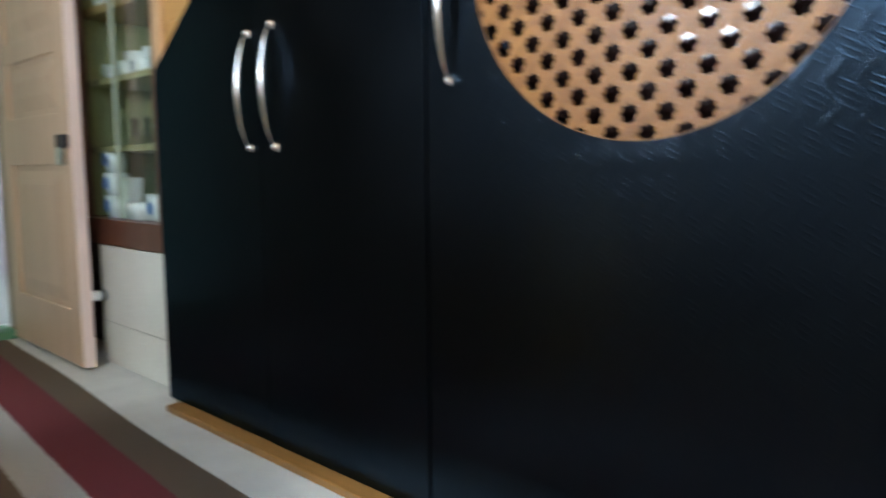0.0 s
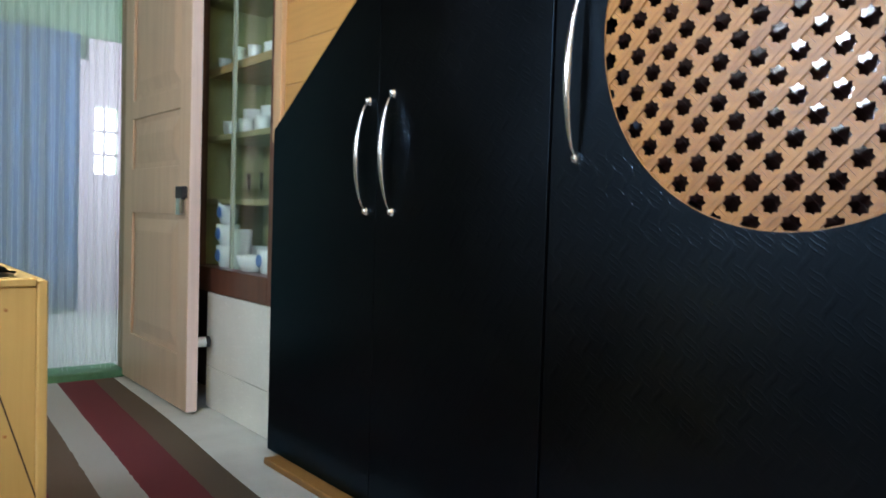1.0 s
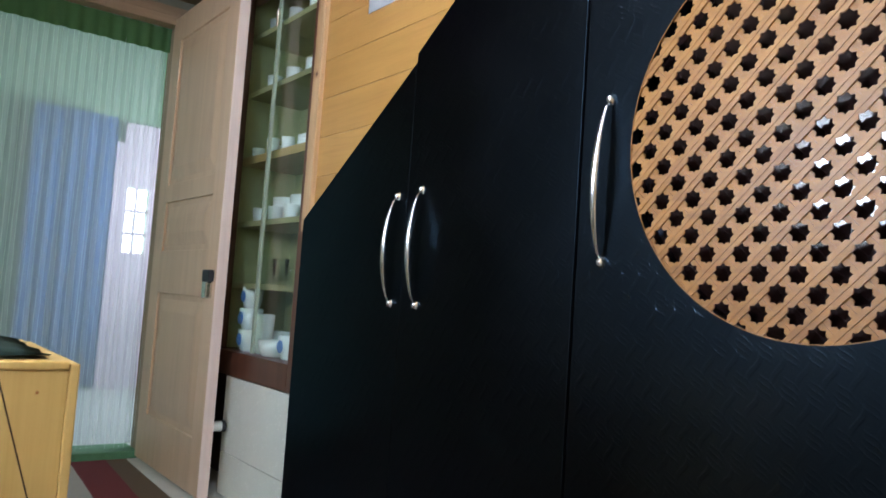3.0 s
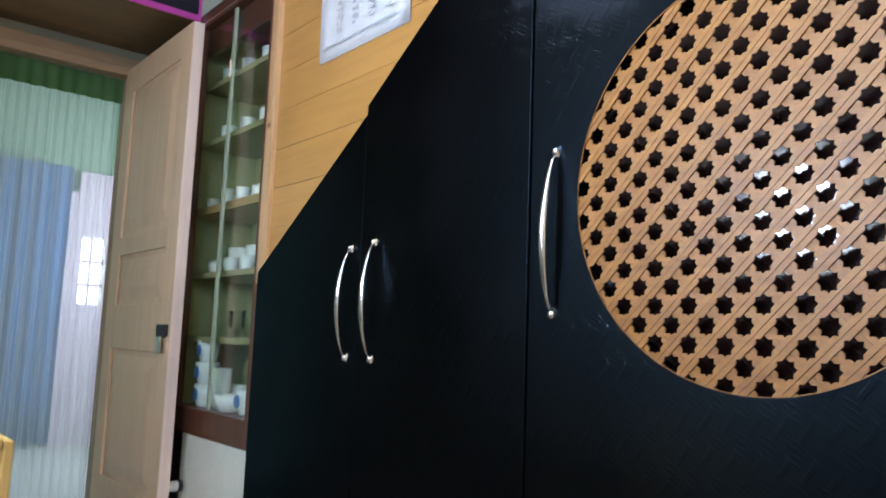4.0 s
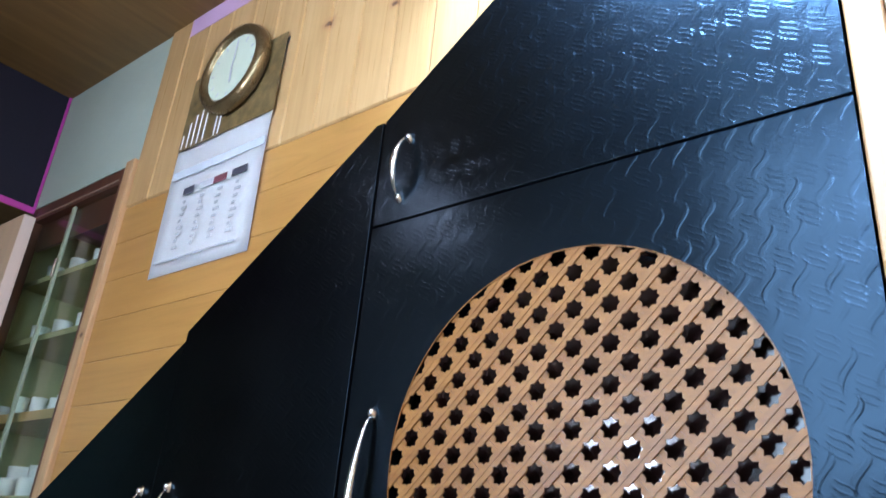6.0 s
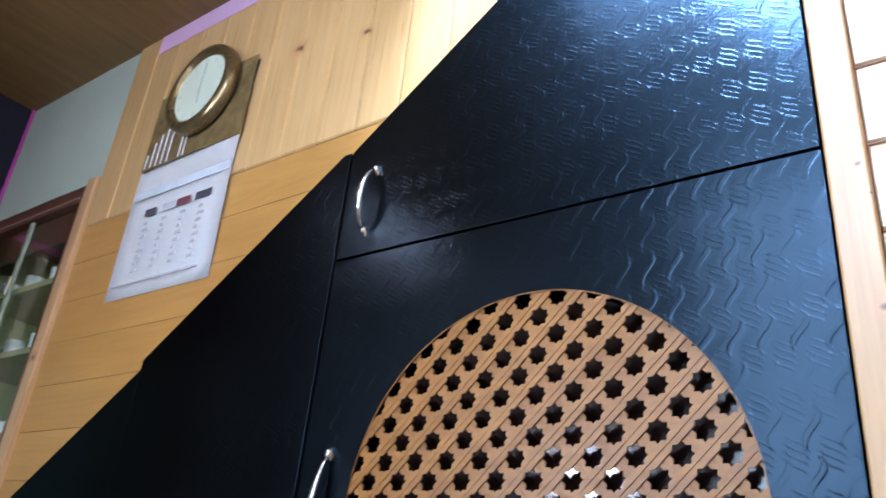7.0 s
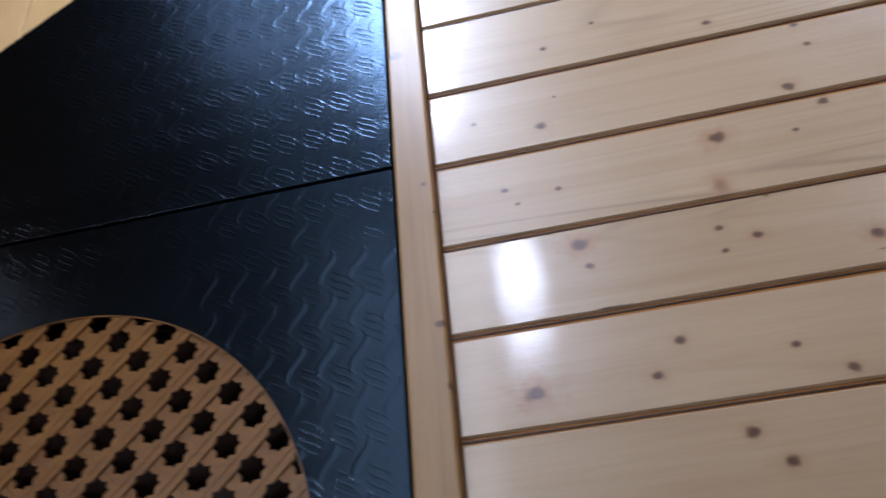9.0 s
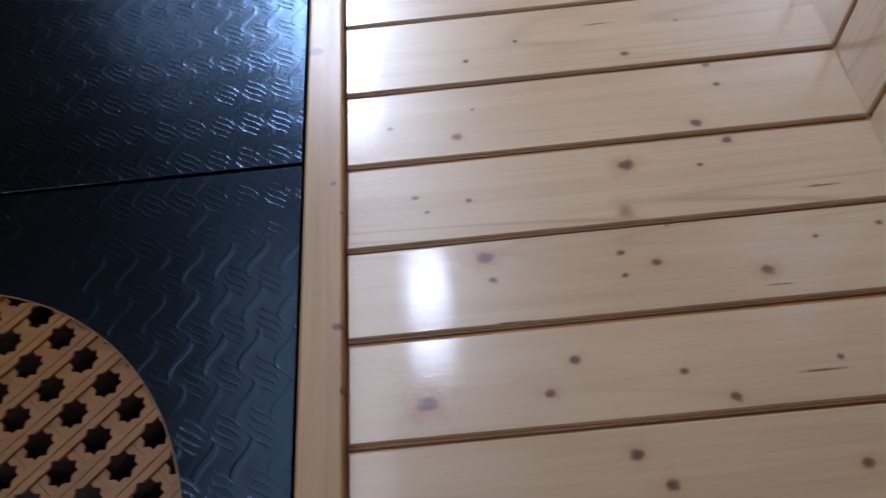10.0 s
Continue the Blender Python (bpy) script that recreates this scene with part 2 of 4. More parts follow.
def glowing(name, colour, strength):
    m, nt, b = nodes_of(name, 0.9)
    b.inputs["Base Color"].default_value = (*colour, 1)
    b.inputs["Emission Color"].default_value = (*colour, 1)
    b.inputs["Emission Strength"].default_value = strength
    return m


# knots of the pale boards: x, z, radius, strength of the reddish halo, squash along the grain
KNOTS_UPPER = [(0.156, 1.744, 0.006, 0.5), (0.229, 1.773, 0.004, 0.3), (0.459, 1.782, 0.004, 0.3), (0.375, 1.727, 0.007, 0.6), (0.484, 1.655, 0.006, 0.5), (0.479, 1.692, 0.006, 0.5),
               (0.046, 1.634, 0.005, 0.4), (0.132, 1.608, 0.009, 0.5), (0.157, 1.654, 0.003, 0.2), (0.073, 1.517, 0.006, 0.4), (0.139, 1.505, 0.005, 0.4), (0.086, 1.493, 0.004, 0.3),
               (0.338, 1.536, 0.012, 1), (0.325, 1.466, 0.017, 0.8, 1.3), (0.429, 1.525, 0.005, 0.3), (0.472, 1.56, 0.008, 0.6), (0.441, 1.592, 0.009, 0.7), (0.368, 1.44, 0.004, 0.3)]
KNOTS_LOWER = [(0.151, 1.418, 0.012, 1), (0.156, 1.388, 0.006, 0.5), (0.308, 1.407, 0.006, 0.5), (0.345, 1.39, 0.007, 0.7), (0.306, 1.377, 0.005, 0.4), (0.465, 1.368, 0.01, 0.9),
               (0.531, 1.404, 0.004, 0.3), (0.607, 1.414, 0.006, 0.5), (0.233, 1.281, 0.008, 0.6), (0.201, 1.245, 0.008, 0.6), (0.073, 1.246, 0.013, 1), (0.345, 1.256, 0.007, 0.5),
               (0.39, 1.223, 0.008, 0.6), (0.509, 1.256, 0.005, 0.4), (0.279, 1.173, 0.009, 0.7), (0.304, 1.14, 0.009, 0.7), (0.496, 1.145, 0.008, 0.6), (0.09, 1.07, 0.009, 0.8),
               (0.21, 0.98, 0.01, 0.8)]
SHAKES = [(0.563, 1.475, 0.0022, 0.2, 0.06), (0.485, 1.243, 0.0022, 0.2, 0.06), (0.171, 1.332, 0.0018, 0.2, 0.06), (0.349, 1.791, 0.0018, 0.2, 0.06), (0.473, 1.347, 0.0016, 0.2, 0.06)]
PALE_KNOTS = KNOTS_UPPER + KNOTS_LOWER + SHAKES
PINE_PALE = wood("pale_varnished_pine", (0.44, 0.285, 0.155), (0.555, 0.395, 0.243), (0.63, 0.475, 0.31), "x", 0.34, PALE_KNOTS, coat=0.6, calm=0.5, lines=0.34)
PINE_PALE.node_tree.nodes["Principled BSDF"].inputs["Specular IOR Level"].default_value = 0.85
PINE_SIDE = wood("pale_varnished_pine_side", (0.49, 0.325, 0.185), (0.60, 0.435, 0.275), (0.67, 0.515, 0.345), "y", 0.30, coat=0.6, calm=0.55, lines=0.35)
PINE_GOLD = wood("golden_pine", (0.37, 0.18, 0.047), (0.475, 0.248, 0.07), (0.55, 0.31, 0.10), "x", 0.34, coat=0.3, calm=0.55)
PINE_UP = wood("golden_pine_upright", (0.46, 0.27, 0.10), (0.60, 0.38, 0.17), (0.68, 0.46, 0.24), "z", 0.30,
               [(-1.80, 2.46, 0.014), (-1.30, 2.30, 0.016), (-1.05, 2.25, 0.012), (-1.62, 2.6, 0.012), (-1.2, 2.45, 0.012)], coat=0.4, calm=0.55)
PINE_TRIM = wood("pine_trim", (0.29, 0.155, 0.058), (0.41, 0.235, 0.095), (0.50, 0.305, 0.135), "z", 0.36,
                 [(-0.051, 1.772, 0.012, 0.7, 0.6), (-0.020, 1.337, 0.009, 0.8, 0.7), (-0.014, 1.263, 0.007, 0.6, 1.2), (-0.026, 1.536, 0.004, 0.3, 0.8), (-0.016, 1.491, 0.003, 0.3, 0.8), (-0.025, 1.723, 0.002, 0.2, 0.8)], coat=0.03)
PINE_EDGE = wood("pale_pine_edge", (0.45, 0.26, 0.12), (0.56, 0.345, 0.175), (0.64, 0.42, 0.23), "z", 0.3, [(-2.215, 1.52, 0.012)], coat=0.3)
SILL_WOOD = wood("sill_wood", (0.22, 0.105, 0.026), (0.32, 0.16, 0.043), (0.39, 0.21, 0.062), "x", 0.42)
LATTICE_WOOD = wood("lattice_wood", (0.162, 0.059, 0.008), (0.228, 0.092, 0.013), (0.295, 0.130, 0.025), "x", 0.45, coat=0.0, shift=11.0)
GROOVE = plain("dark_groove", (0.40, 0.165, 0.038), 0.6)
JOINT = plain("dark_joint", (0.04, 0.015, 0.006), 0.6)
BLACK = embossed_black("embossed_black_laminate")
DARK_IN = plain("dark_cupboard_inside", (0.012, 0.010, 0.010), 0.8)
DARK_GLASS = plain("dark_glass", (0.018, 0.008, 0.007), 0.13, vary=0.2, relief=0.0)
CHROME = plain("worn_chrome", (0.72, 0.71, 0.68), 0.2, 1.0, vary=0.08, scale=40, relief=0.05)
MAHOGANY = wood("red_brown_frame", (0.07, 0.025, 0.014), (0.11, 0.041, 0.023), (0.15, 0.06, 0.033), "z", 0.35)
OLIVE_IN = plain("olive_cabinet_back", (0.34, 0.34, 0.17), 0.6)
SHELF_PAINT = plain("olive_shelf_paint", (0.30, 0.28, 0.14), 0.55)
SHELF_WOOD = wood("shelf_wood", (0.30, 0.19, 0.07), (0.40, 0.27, 0.11), (0.48, 0.33, 0.15), "x", 0.45)
DOOR_PAINT = wood("pinkish_door_wood", (0.62, 0.42, 0.26), (0.69, 0.48, 0.305), (0.74, 0.53, 0.35), "z", 0.42, grain=0.7)
# Paler copy of the door wood: brightness of the lit edge put into colour.
DOOR_EDGE_LIT = wood("lit_door_edge", (0.70, 0.54, 0.46), (0.77, 0.61, 0.53), (0.82, 0.67, 0.59), "z", 0.4, grain=0.7)
CEIL_WOOD = wood("brown_ceiling_boards", (0.14, 0.078, 0.024), (0.19, 0.109, 0.036), (0.24, 0.14, 0.05), "y", 0.5)
FRAME_WOOD = wood("brown_door_frame", (0.32, 0.21, 0.125), (0.40, 0.27, 0.165), (0.46, 0.32, 0.20), "y", 0.5)
WHITE_WALL = plain("white_plaster", (0.40, 0.455, 0.385), 0.85, vary=0.05, scale=4)
NAVY = plain("navy_panel", (0.006, 0.0048, 0.018), 0.75)
MAGENTA = plain("magenta_tape", (0.55, 0.06, 0.40), 0.5, vary=0.06)
LILAC = plain("lilac_tape", (0.62, 0.40, 0.60), 0.5, vary=0.05)
TILE = plain("cream_tile", (0.72, 0.72, 0.62), 0.25, vary=0.04, relief=0.03)
FLOOR_MAT = plain("grey_floor_sheet", (0.58, 0.59, 0.54), 0.5, vary=0.1)
# Colour darkened so the unseen back wall reflects little in the black doors.
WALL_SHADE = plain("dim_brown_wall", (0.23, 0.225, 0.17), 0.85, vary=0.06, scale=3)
GREEN_WALL = plain("green_wall", (0.20, 0.33, 0.21), 0.8, vary=0.08, scale=3)
BLUE_CLOTH = plain("blue_cloth", (0.062, 0.18, 0.50), 0.9, vary=0.15, scale=5)
LAVENDER = plain("lavender_cloth", (0.66, 0.54, 0.64), 0.9, vary=0.06, scale=5)
PORCELAIN = plain("white_porcelain", (0.75, 0.77, 0.76), 0.15, vary=0.04, relief=0.0)
BLUE_GLAZE = plain("blue_glaze", (0.12, 0.22, 0.50), 0.2)
PANE = glass("cabinet_glass", (0.95, 1.0, 0.96))
CLEAR = glass("clear_glass")
PAPER = plain("white_paper", (0.84, 0.85, 0.87), 0.75, vary=0.03, relief=0.05)
INK = plain("dark_ink", (0.05, 0.05, 0.07), 0.7)
RED_INK = plain("dark_red_ink", (0.14, 0.035, 0.05), 0.7)
GREY_INK = plain("grey_ink", (0.50, 0.51, 0.55), 0.7)
BRASS = plain("aged_brass", (0.25, 0.18, 0.09), 0.28, 0.8, vary=0.2, scale=30)
CLOCK_FACE = plain("pale_green_dial", (0.60, 0.66, 0.52), 0.35, vary=0.03)
BOX_WOOD = wood("plywood_box", (0.53, 0.33, 0.09), (0.62, 0.405, 0.13), (0.68, 0.46, 0.18), "z", 0.5, grain=0.6)
DARK_CLOTH = plain("dark_green_cloth", (0.03, 0.06, 0.045), 0.9)
BLACK_RUBBER = plain("black_rubber", (0.015, 0.015, 0.017), 0.6)
RUG = striped("striped_rug", [(-1.10, (0.22, 0.04, 0.05)), (-0.98, (0.15, 0.10, 0.07)), (-0.80, (0.45, 0.45, 0.42)), (-0.72, (0.20, 0.018, 0.035)),
                              (-0.60, (0.18, 0.12, 0.08)), (-0.49, (0.62, 0.63, 0.60)), (-0.38, (0.21, 0.012, 0.026)), (-0.238, (0.17, 0.12, 0.072))], -1.1, -0.08, 0.065)


# ---- shapes ----
def block(bm, x0, x1, y0, y1, z0, z1, bevel=0.0, segments=2):
    made = bmesh.ops.create_cube(bm, size=1.0)
    for v in made["verts"]:
        v.co = Vector(((x0 + x1) / 2 + v.co.x * (x1 - x0), (y0 + y1) / 2 + v.co.y * (y1 - y0), (z0 + z1) / 2 + v.co.z * (z1 - z0)))
    if bevel:
        edges = list({e for v in made["verts"] for e in v.link_edges})
        bmesh.ops.bevel(bm, geom=edges, offset=bevel, segments=segments, affect="EDGES", profile=0.5)
    return bm


def slab(bm, outline, y0, y1, edge=0.0):
    """An upright plate: an outline in x and z, from y0 (front) to y1."""
    front = [bm.verts.new((x, y0, z)) for x, z in outline]
    back = [bm.verts.new((x, y1, z)) for x, z in outline]
    bm.faces.new(front)
    bm.faces.new(back[::-1])
    n = len(outline)
    for i in range(n):
        bm.faces.new((front[i], back[i], back[(i + 1) % n], front[(i + 1) % n]))
    if edge:
        rim = [e for e in bm.edges if e.verts[0] in front and e.verts[1] in front]
        bmesh.ops.bevel(bm, geom=rim, offset=edge, segments=2, affect="EDGES", profile=0.5)
    return bm


def lathe(bm, profile, cx, cy, cz, steps=24):
    rings = []
    for r, z in profile:
        rings.append([bm.verts.new((cx + r * math.cos(a), cy + r * math.sin(a), cz + z)) for a in (2 * math.pi * i / steps for i in range(steps))])
    for a, b in zip(rings, rings[1:]):
        for i in range(steps):
            bm.faces.new((a[i], a[(i + 1) % steps], b[(i + 1) % steps], b[i]))
    bm.faces.new(rings[0][::-1])
    bm.faces.new(rings[-1])
    return bm


def disc_on_wall(bm, cx, cz, profile, steps=48, stretch=1.0):
    """A turned form whose axis points out of the wall; profile of (radius, y)."""
    rings = []
    for r, y in profile:
        rings.append([bm.verts.new((cx + r * math.cos(a), y, cz + stretch * r * math.sin(a))) for a in (2 * math.pi * i / steps for i in range(steps))])
    for a, b in zip(rings, rings[1:]):
        for i in range(steps):
            bm.faces.new((a[i], a[(i + 1) % steps], b[(i + 1) % steps], b[i]))
    bm.faces.new(rings[0][::-1])
    bm.faces.new(rings[-1])
    return bm


def tube(bm, path, radius, steps=8, flat=1.0):
    rings = []
    for i, p in enumerate(path):
        p = Vector(p)
        d = (Vector(path[min(i + 1, len(path) - 1)]) - Vector(path[max(i - 1, 0)])).normalized()
        side = d.cross(Vector((0.31, 0.95, 0.05))).normalized()
        up = side.cross(d)
        r = radius[i] if isinstance(radius, (list, tuple)) else radius
        rings.append([bm.verts.new(p + side * r * math.cos(a) + up * r * flat * math.sin(a)) for a in (2 * math.pi * k / steps for k in range(steps))])
    for a, b in zip(rings, rings[1:]):
        for i in range(steps):
            bm.faces.new((a[i], a[(i + 1) % steps], b[(i + 1) % steps], b[i]))
    bm.faces.new(rings[0][::-1])
    bm.faces.new(rings[-1])
    return bm


def finish(name, bm, material, smooth=False):
    bmesh.ops.recalc_face_normals(bm, faces=bm.faces)
    me = bpy.data.meshes.new(name)
    bm.to_mesh(me)
    bm.free()
    me.materials.append(material)
    if smooth:
        for f in me.polygons:
            f.use_smooth = True
    return new(name, me)


def part(name, bm, material, parent, label="", smooth=False):
    ob = finish(name, bm, material, smooth)
    ob.parent = parent
    return tagged(ob, label)


def thing(name, label, category, place=(0, 0, 0), group="", kind=""):
    ob = new(name)
    ob.location = place
    ob.empty_display_size = 0.05
    return tagged(ob, label, category, group, kind)


def structure(name, bm, material, label, category):
    return tagged(finish(name, bm, material), label, category, kind="structure")


def B(*args, **kw):
    return block(bmesh.new(), *args, **kw)


# ---- the large structure ----
structure("floor", B(END - 0.2, RIGHT + 0.1, BACK - 0.1, 0.4, -0.1, 0.0), FLOOR_MAT, "pale grey sheet floor beside the striped rug", "floor")
structure("ceiling", B(END, -0.75, BACK - 0.1, 0.4, CEIL, CEIL + 0.12), CEIL_WOOD, "brown boarded wooden ceiling", "ceiling")
# Unseen slab added to keep stair light off the lattice; white for its reflection.
structure("light_block_slab", B(-0.75, -0.27, BACK, -0.95, CEIL - 0.03, CEIL + 0.12), WHITE_WALL, "unseen white slab added to block the stair window's light", "ceiling")
structure("ceiling_stairwell", B(-0.85, RIGHT + 0.1, BACK - 0.1, 0.4, STAIR_TOP, STAIR_TOP + 0.1), CEIL_WOOD, "brown ceiling above the stairwell", "ceiling")
structure("wall_stairwell", B(-0.85, -0.75, BACK - 0.1, 0.4, CEIL + 0.12, STAIR_TOP), CEIL_WOOD, "brown boarding over the ceiling edge", "wall")
wall_north = structure("wall_north", B(-2.19, RIGHT + 0.1, PINE_Y + 0.03, 0.4, 0.0, STAIR_TOP), GROOVE, "pine-boarded wall above and beside the black cupboard", "wall")
structure("wall_plaster", B(-2.95, -2.195, PINE_Y + 0.004, 0.4, 2.135, CEIL), WHITE_WALL, "white plaster wall above the glazed cabinet", "wall")
structure("board_backing", B(-0.0142, RIGHT + 0.03, 0.0205, PINE_Y + 0.0299, 0.0, STAIR_TOP), GROOVE, "brown battens behind the pale boards", "backing")
wall_east = structure("wall_east", B(RIGHT + 0.010, RIGHT + 0.13, BACK - 0.1, PINE_Y + 0.03, 0.0, STAIR_TOP), GROOVE, "pine-boarded side wall", "wall")
bm = bmesh.new()
for x0, x1, z0, z1 in ((END, -1.45, 0.0, CEIL), (-1.45, -1.10, 0.0, 1.15), (-1.45, -1.10, 1.60, CEIL), (-1.10, -0.75, 0.0, CEIL), (-0.75, -0.74, 0.0, STAIR_TOP), (-0.74, -0.61, 0.0, 1.23), (-0.74, -0.61, 2.57, STAIR_TOP),
                       (-0.61, -0.19, 0.0, 1.23), (-0.61, -0.19, 2.57, 3.30), (-0.61, -0.19, 4.20, STAIR_TOP), (-0.19, -0.14, 0.0, 1.23), (-0.19, -0.14, 2.57, STAIR_TOP), (-0.14, -0.10, 0.0, STAIR_TOP), (-0.10, 0.07, 0.0, 2.17), (-0.10, 0.07, 2.50, STAIR_TOP), (0.07, RIGHT + 0.1, 0.0, STAIR_TOP)):
    block(bm, x0, x1, BACK - 0.12, BACK, z0, z1)
structure("wall_south", bm, WALL_SHADE, "unseen plaster wall with windows, colour darkened", "wall")


def window_bars(name, x0, x1, z0, z1, ups, levels):
    w = thing(name, "wooden window with glazing bars", "window", kind="structure")
    bm = bmesh.new()
    for a, c in ((x0, x0 + 0.015), (x1 - 0.015, x1)):
        block(bm, a, c, BACK - 0.045, BACK + 0.01, z0, z1, 0.003)
    for a, c in ((z0, z0 + 0.015), (z1 - 0.015, z1)):
        block(bm, x0 + 0.015, x1 - 0.015, BACK - 0.045, BACK + 0.01, a, c, 0.003)
    part("window_frame", bm, FRAME_WOOD, w)
    for k in range(1, ups + 1):
        x = x0 + (x1 - x0) * k / (ups + 1)
        part("glazing_bar", B(x - 0.011, x + 0.011, BACK - 0.04, BACK, z0 + 0.015, z1 - 0.015), FRAME_WOOD, w)
    for k in range(1, levels + 1):
        z = z0 + (z1 - z0) * k / (levels + 1)
        part("glazing_bar", B(x0 + 0.015, x1 - 0.015, BACK - 0.036, BACK - 0.004, z - 0.011, z + 0.011), FRAME_WOOD, w)


window_bars("window_1", -1.45, -1.10, 1.15, 1.60, 1, 1)
window_bars("window_2", -0.61, -0.19, 3.30, 4.20, 0, 1)
# Window added around the sheen fill lamp, out of view.
window_bars("fill_window", -0.74, -0.14, 1.23, 2.57, 1, 2)
window_bars("window_3", -0.10, 0.07, 2.17, 2.50, 0, 0)
# end wall with the doorway
bm = bmesh.new()
block(bm, END - 0.12, END, -0.02, PINE_Y + 0.3, 0.0, CEIL)
block(bm, END - 0.12, END, -1.0, -0.02, 2.05, CEIL)
block(bm, END - 0.12, END, BACK, -1.0, 0.0, CEIL)
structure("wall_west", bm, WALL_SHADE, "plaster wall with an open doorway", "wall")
# room behind the doorway
structure("floor_far_room", B(FAR - 0.1, END - 0.2, -1.6, 1.3, -0.1, -0.002), plain("pale_far_floor", (0.55, 0.55, 0.53), 0.45, vary=0.08), "pale floor of the room behind", "floor")
structure("ceiling_far_room", B(FAR - 0.1, END - 0.12, -1.6, 1.3, 2.6, 2.7), WHITE_WALL, "white ceiling of the room behind", "ceiling")
bm = bmesh.new()
block(bm, FAR - 0.1, FAR, -1.6, 0.42, 0.0, 2.6)
block(bm, FAR - 0.1, FAR, 0.60, 1.3, 0.0, 2.6)
block(bm, FAR - 0.1, FAR, 0.42, 0.60, 0.0, 1.0)
block(bm, FAR - 0.1, FAR, 0.42, 0.60, 1.49, 2.6)
block(bm, FAR - 0.1, END - 0.12, -1.7, -1.6, 0.0, 2.6)
# Side wall with an opening added for the far fill lamp.
for x0, x1, z0, z1 in ((FAR - 0.1, -5.25, 0.0, 2.6), (-4.35, END - 0.12, 0.0, 2.6), (-5.25, -4.35, 0.0, 1.05), (-5.25, -4.35, 1.95, 2.6)):
    block(bm, x0, x1, 1.3, 1.4, z0, z1)
structure("wall_far_room", bm, GREEN_WALL, "green painted walls of the room behind", "wall")

# ---- boarding ----
def board_mesh(name, length, height, bevel, along, material):
    bm = bmesh.new()
    if along == "x":
        block(bm, 0, length, -0.012, 0.012, 0, height, bevel, 1)
    elif along == "y":
        block(bm, -0.012, 0.012, 0, length, 0, height, bevel, 1)
    else:
        block(bm, 0, height, -0.012, 0.012, 0, length, bevel, 1)
    bmesh.ops.recalc_face_normals(bm, faces=bm.faces)
    me = bpy.data.meshes.new(name)
    bm.to_mesh(me)
    bm.free()
    me.materials.append(material)
    return me


def lay(mesh, parent, m):
    ob = new("board", mesh)
    ob.parent = parent
    ob.matrix_basis = m
    return ob


GROOVES = [1.205, 1.326, 1.445, 1.573, 1.700, 1.837]
while GROOVES[0] > 0.15:
    GROOVES.insert(0, GROOVES[0] - 0.124)
while GROOVES[-1] < STAIR_TOP - 0.2:
    GROOVES.append(GROOVES[-1] + 0.133)
meshes = {}
tilts = {1.326: 0.6, 1.445: -1.2, 1.573: -0.8, 1.700: 0.5, 1.837: 0.8, 1.205: -1.5}
for z0, z1 in zip(GROOVES, GROOVES[1:]):
    h = round(z1 - z0 - 0.0066, 4)
    if h not in meshes:
        meshes[h] = (board_mesh("board", RIGHT + 0.0215, h, 0.0025, "x", PINE_PALE), board_mesh("board", 0.018 - BACK, h, 0.0025, "y", PINE_SIDE))
    lay(meshes[h][0], wall_north, pose(-0.0135, 0.029, z0 + 0.0033, tilts.get(round(z0, 3), random.uniform(-0.4, 0.4)), 0, 0))
    lay(meshes[h][1], wall_east, pose(RIGHT + 0.014, BACK, z0 + 0.0033))
    joint = finish("joint", B(-0.0135, RIGHT, 0.0192, 0.0215, z0 - 0.0012, z0 + 0.0006), JOINT)
    joint.parent = wall_north

# golden boards beside the calendar: level below, upright above
def clipped_board(z0, z1, x0, x1):
    ob = finish("board", block(bmesh.new(), x0, x1, PINE_Y, PINE_Y + 0.024, z0 + 0.0004, z1 - 0.0004, 0.0014, 1), PINE_GOLD)
    ob.parent = wall_north


JOIN = 1.95
level = 0.130
n = int(JOIN / level)
for k in range(n):
    clipped_board(JOIN - level * (k + 1), JOIN - level * k, -2.20, -0.08)
upright = board_mesh("board", STAIR_TOP - JOIN - 0.004, 0.1255, 0.004, "z", PINE_UP)
for k in range(18):
    x = -2.112 - 0.0765 + 0.128 * k
    if x + 0.13 < -0.05:
        lay(upright, wall_north, pose(x, PINE_Y + 0.008, JOIN + 0.002))

# ---- trims ----
tagged(finish("trim_post", B(-0.063, -0.0145, -0.003, 0.06, 0.0, STAIR_TOP - 0.01, bevel=0.003), PINE_TRIM), "upright pine trim post beside the black cupboard", "trim", kind="structure")
tagged(finish("trim_cabinet", B(-2.242, -2.190, 0.048, 0.12, 0.99, 2.135, bevel=0.004), PINE_EDGE), "upright pine trim beside the glazed cabinet", "trim", kind="structure")

# ---- cupboard under the stairs ----
cupboard = thing("stair_cupboard", "black embossed cupboard built under a staircase, closed", "cupboard")
part("carcass", slab(bmesh.new(), [(-2.11, 0.03), (-0.08, 0.03), (-0.08, 2.46), (-2.11, 1.0)], 0.075, 0.36), DARK_IN, cupboard, "dark inside of the cupboard")
FRONT, DEEP = 0.0, 0.022


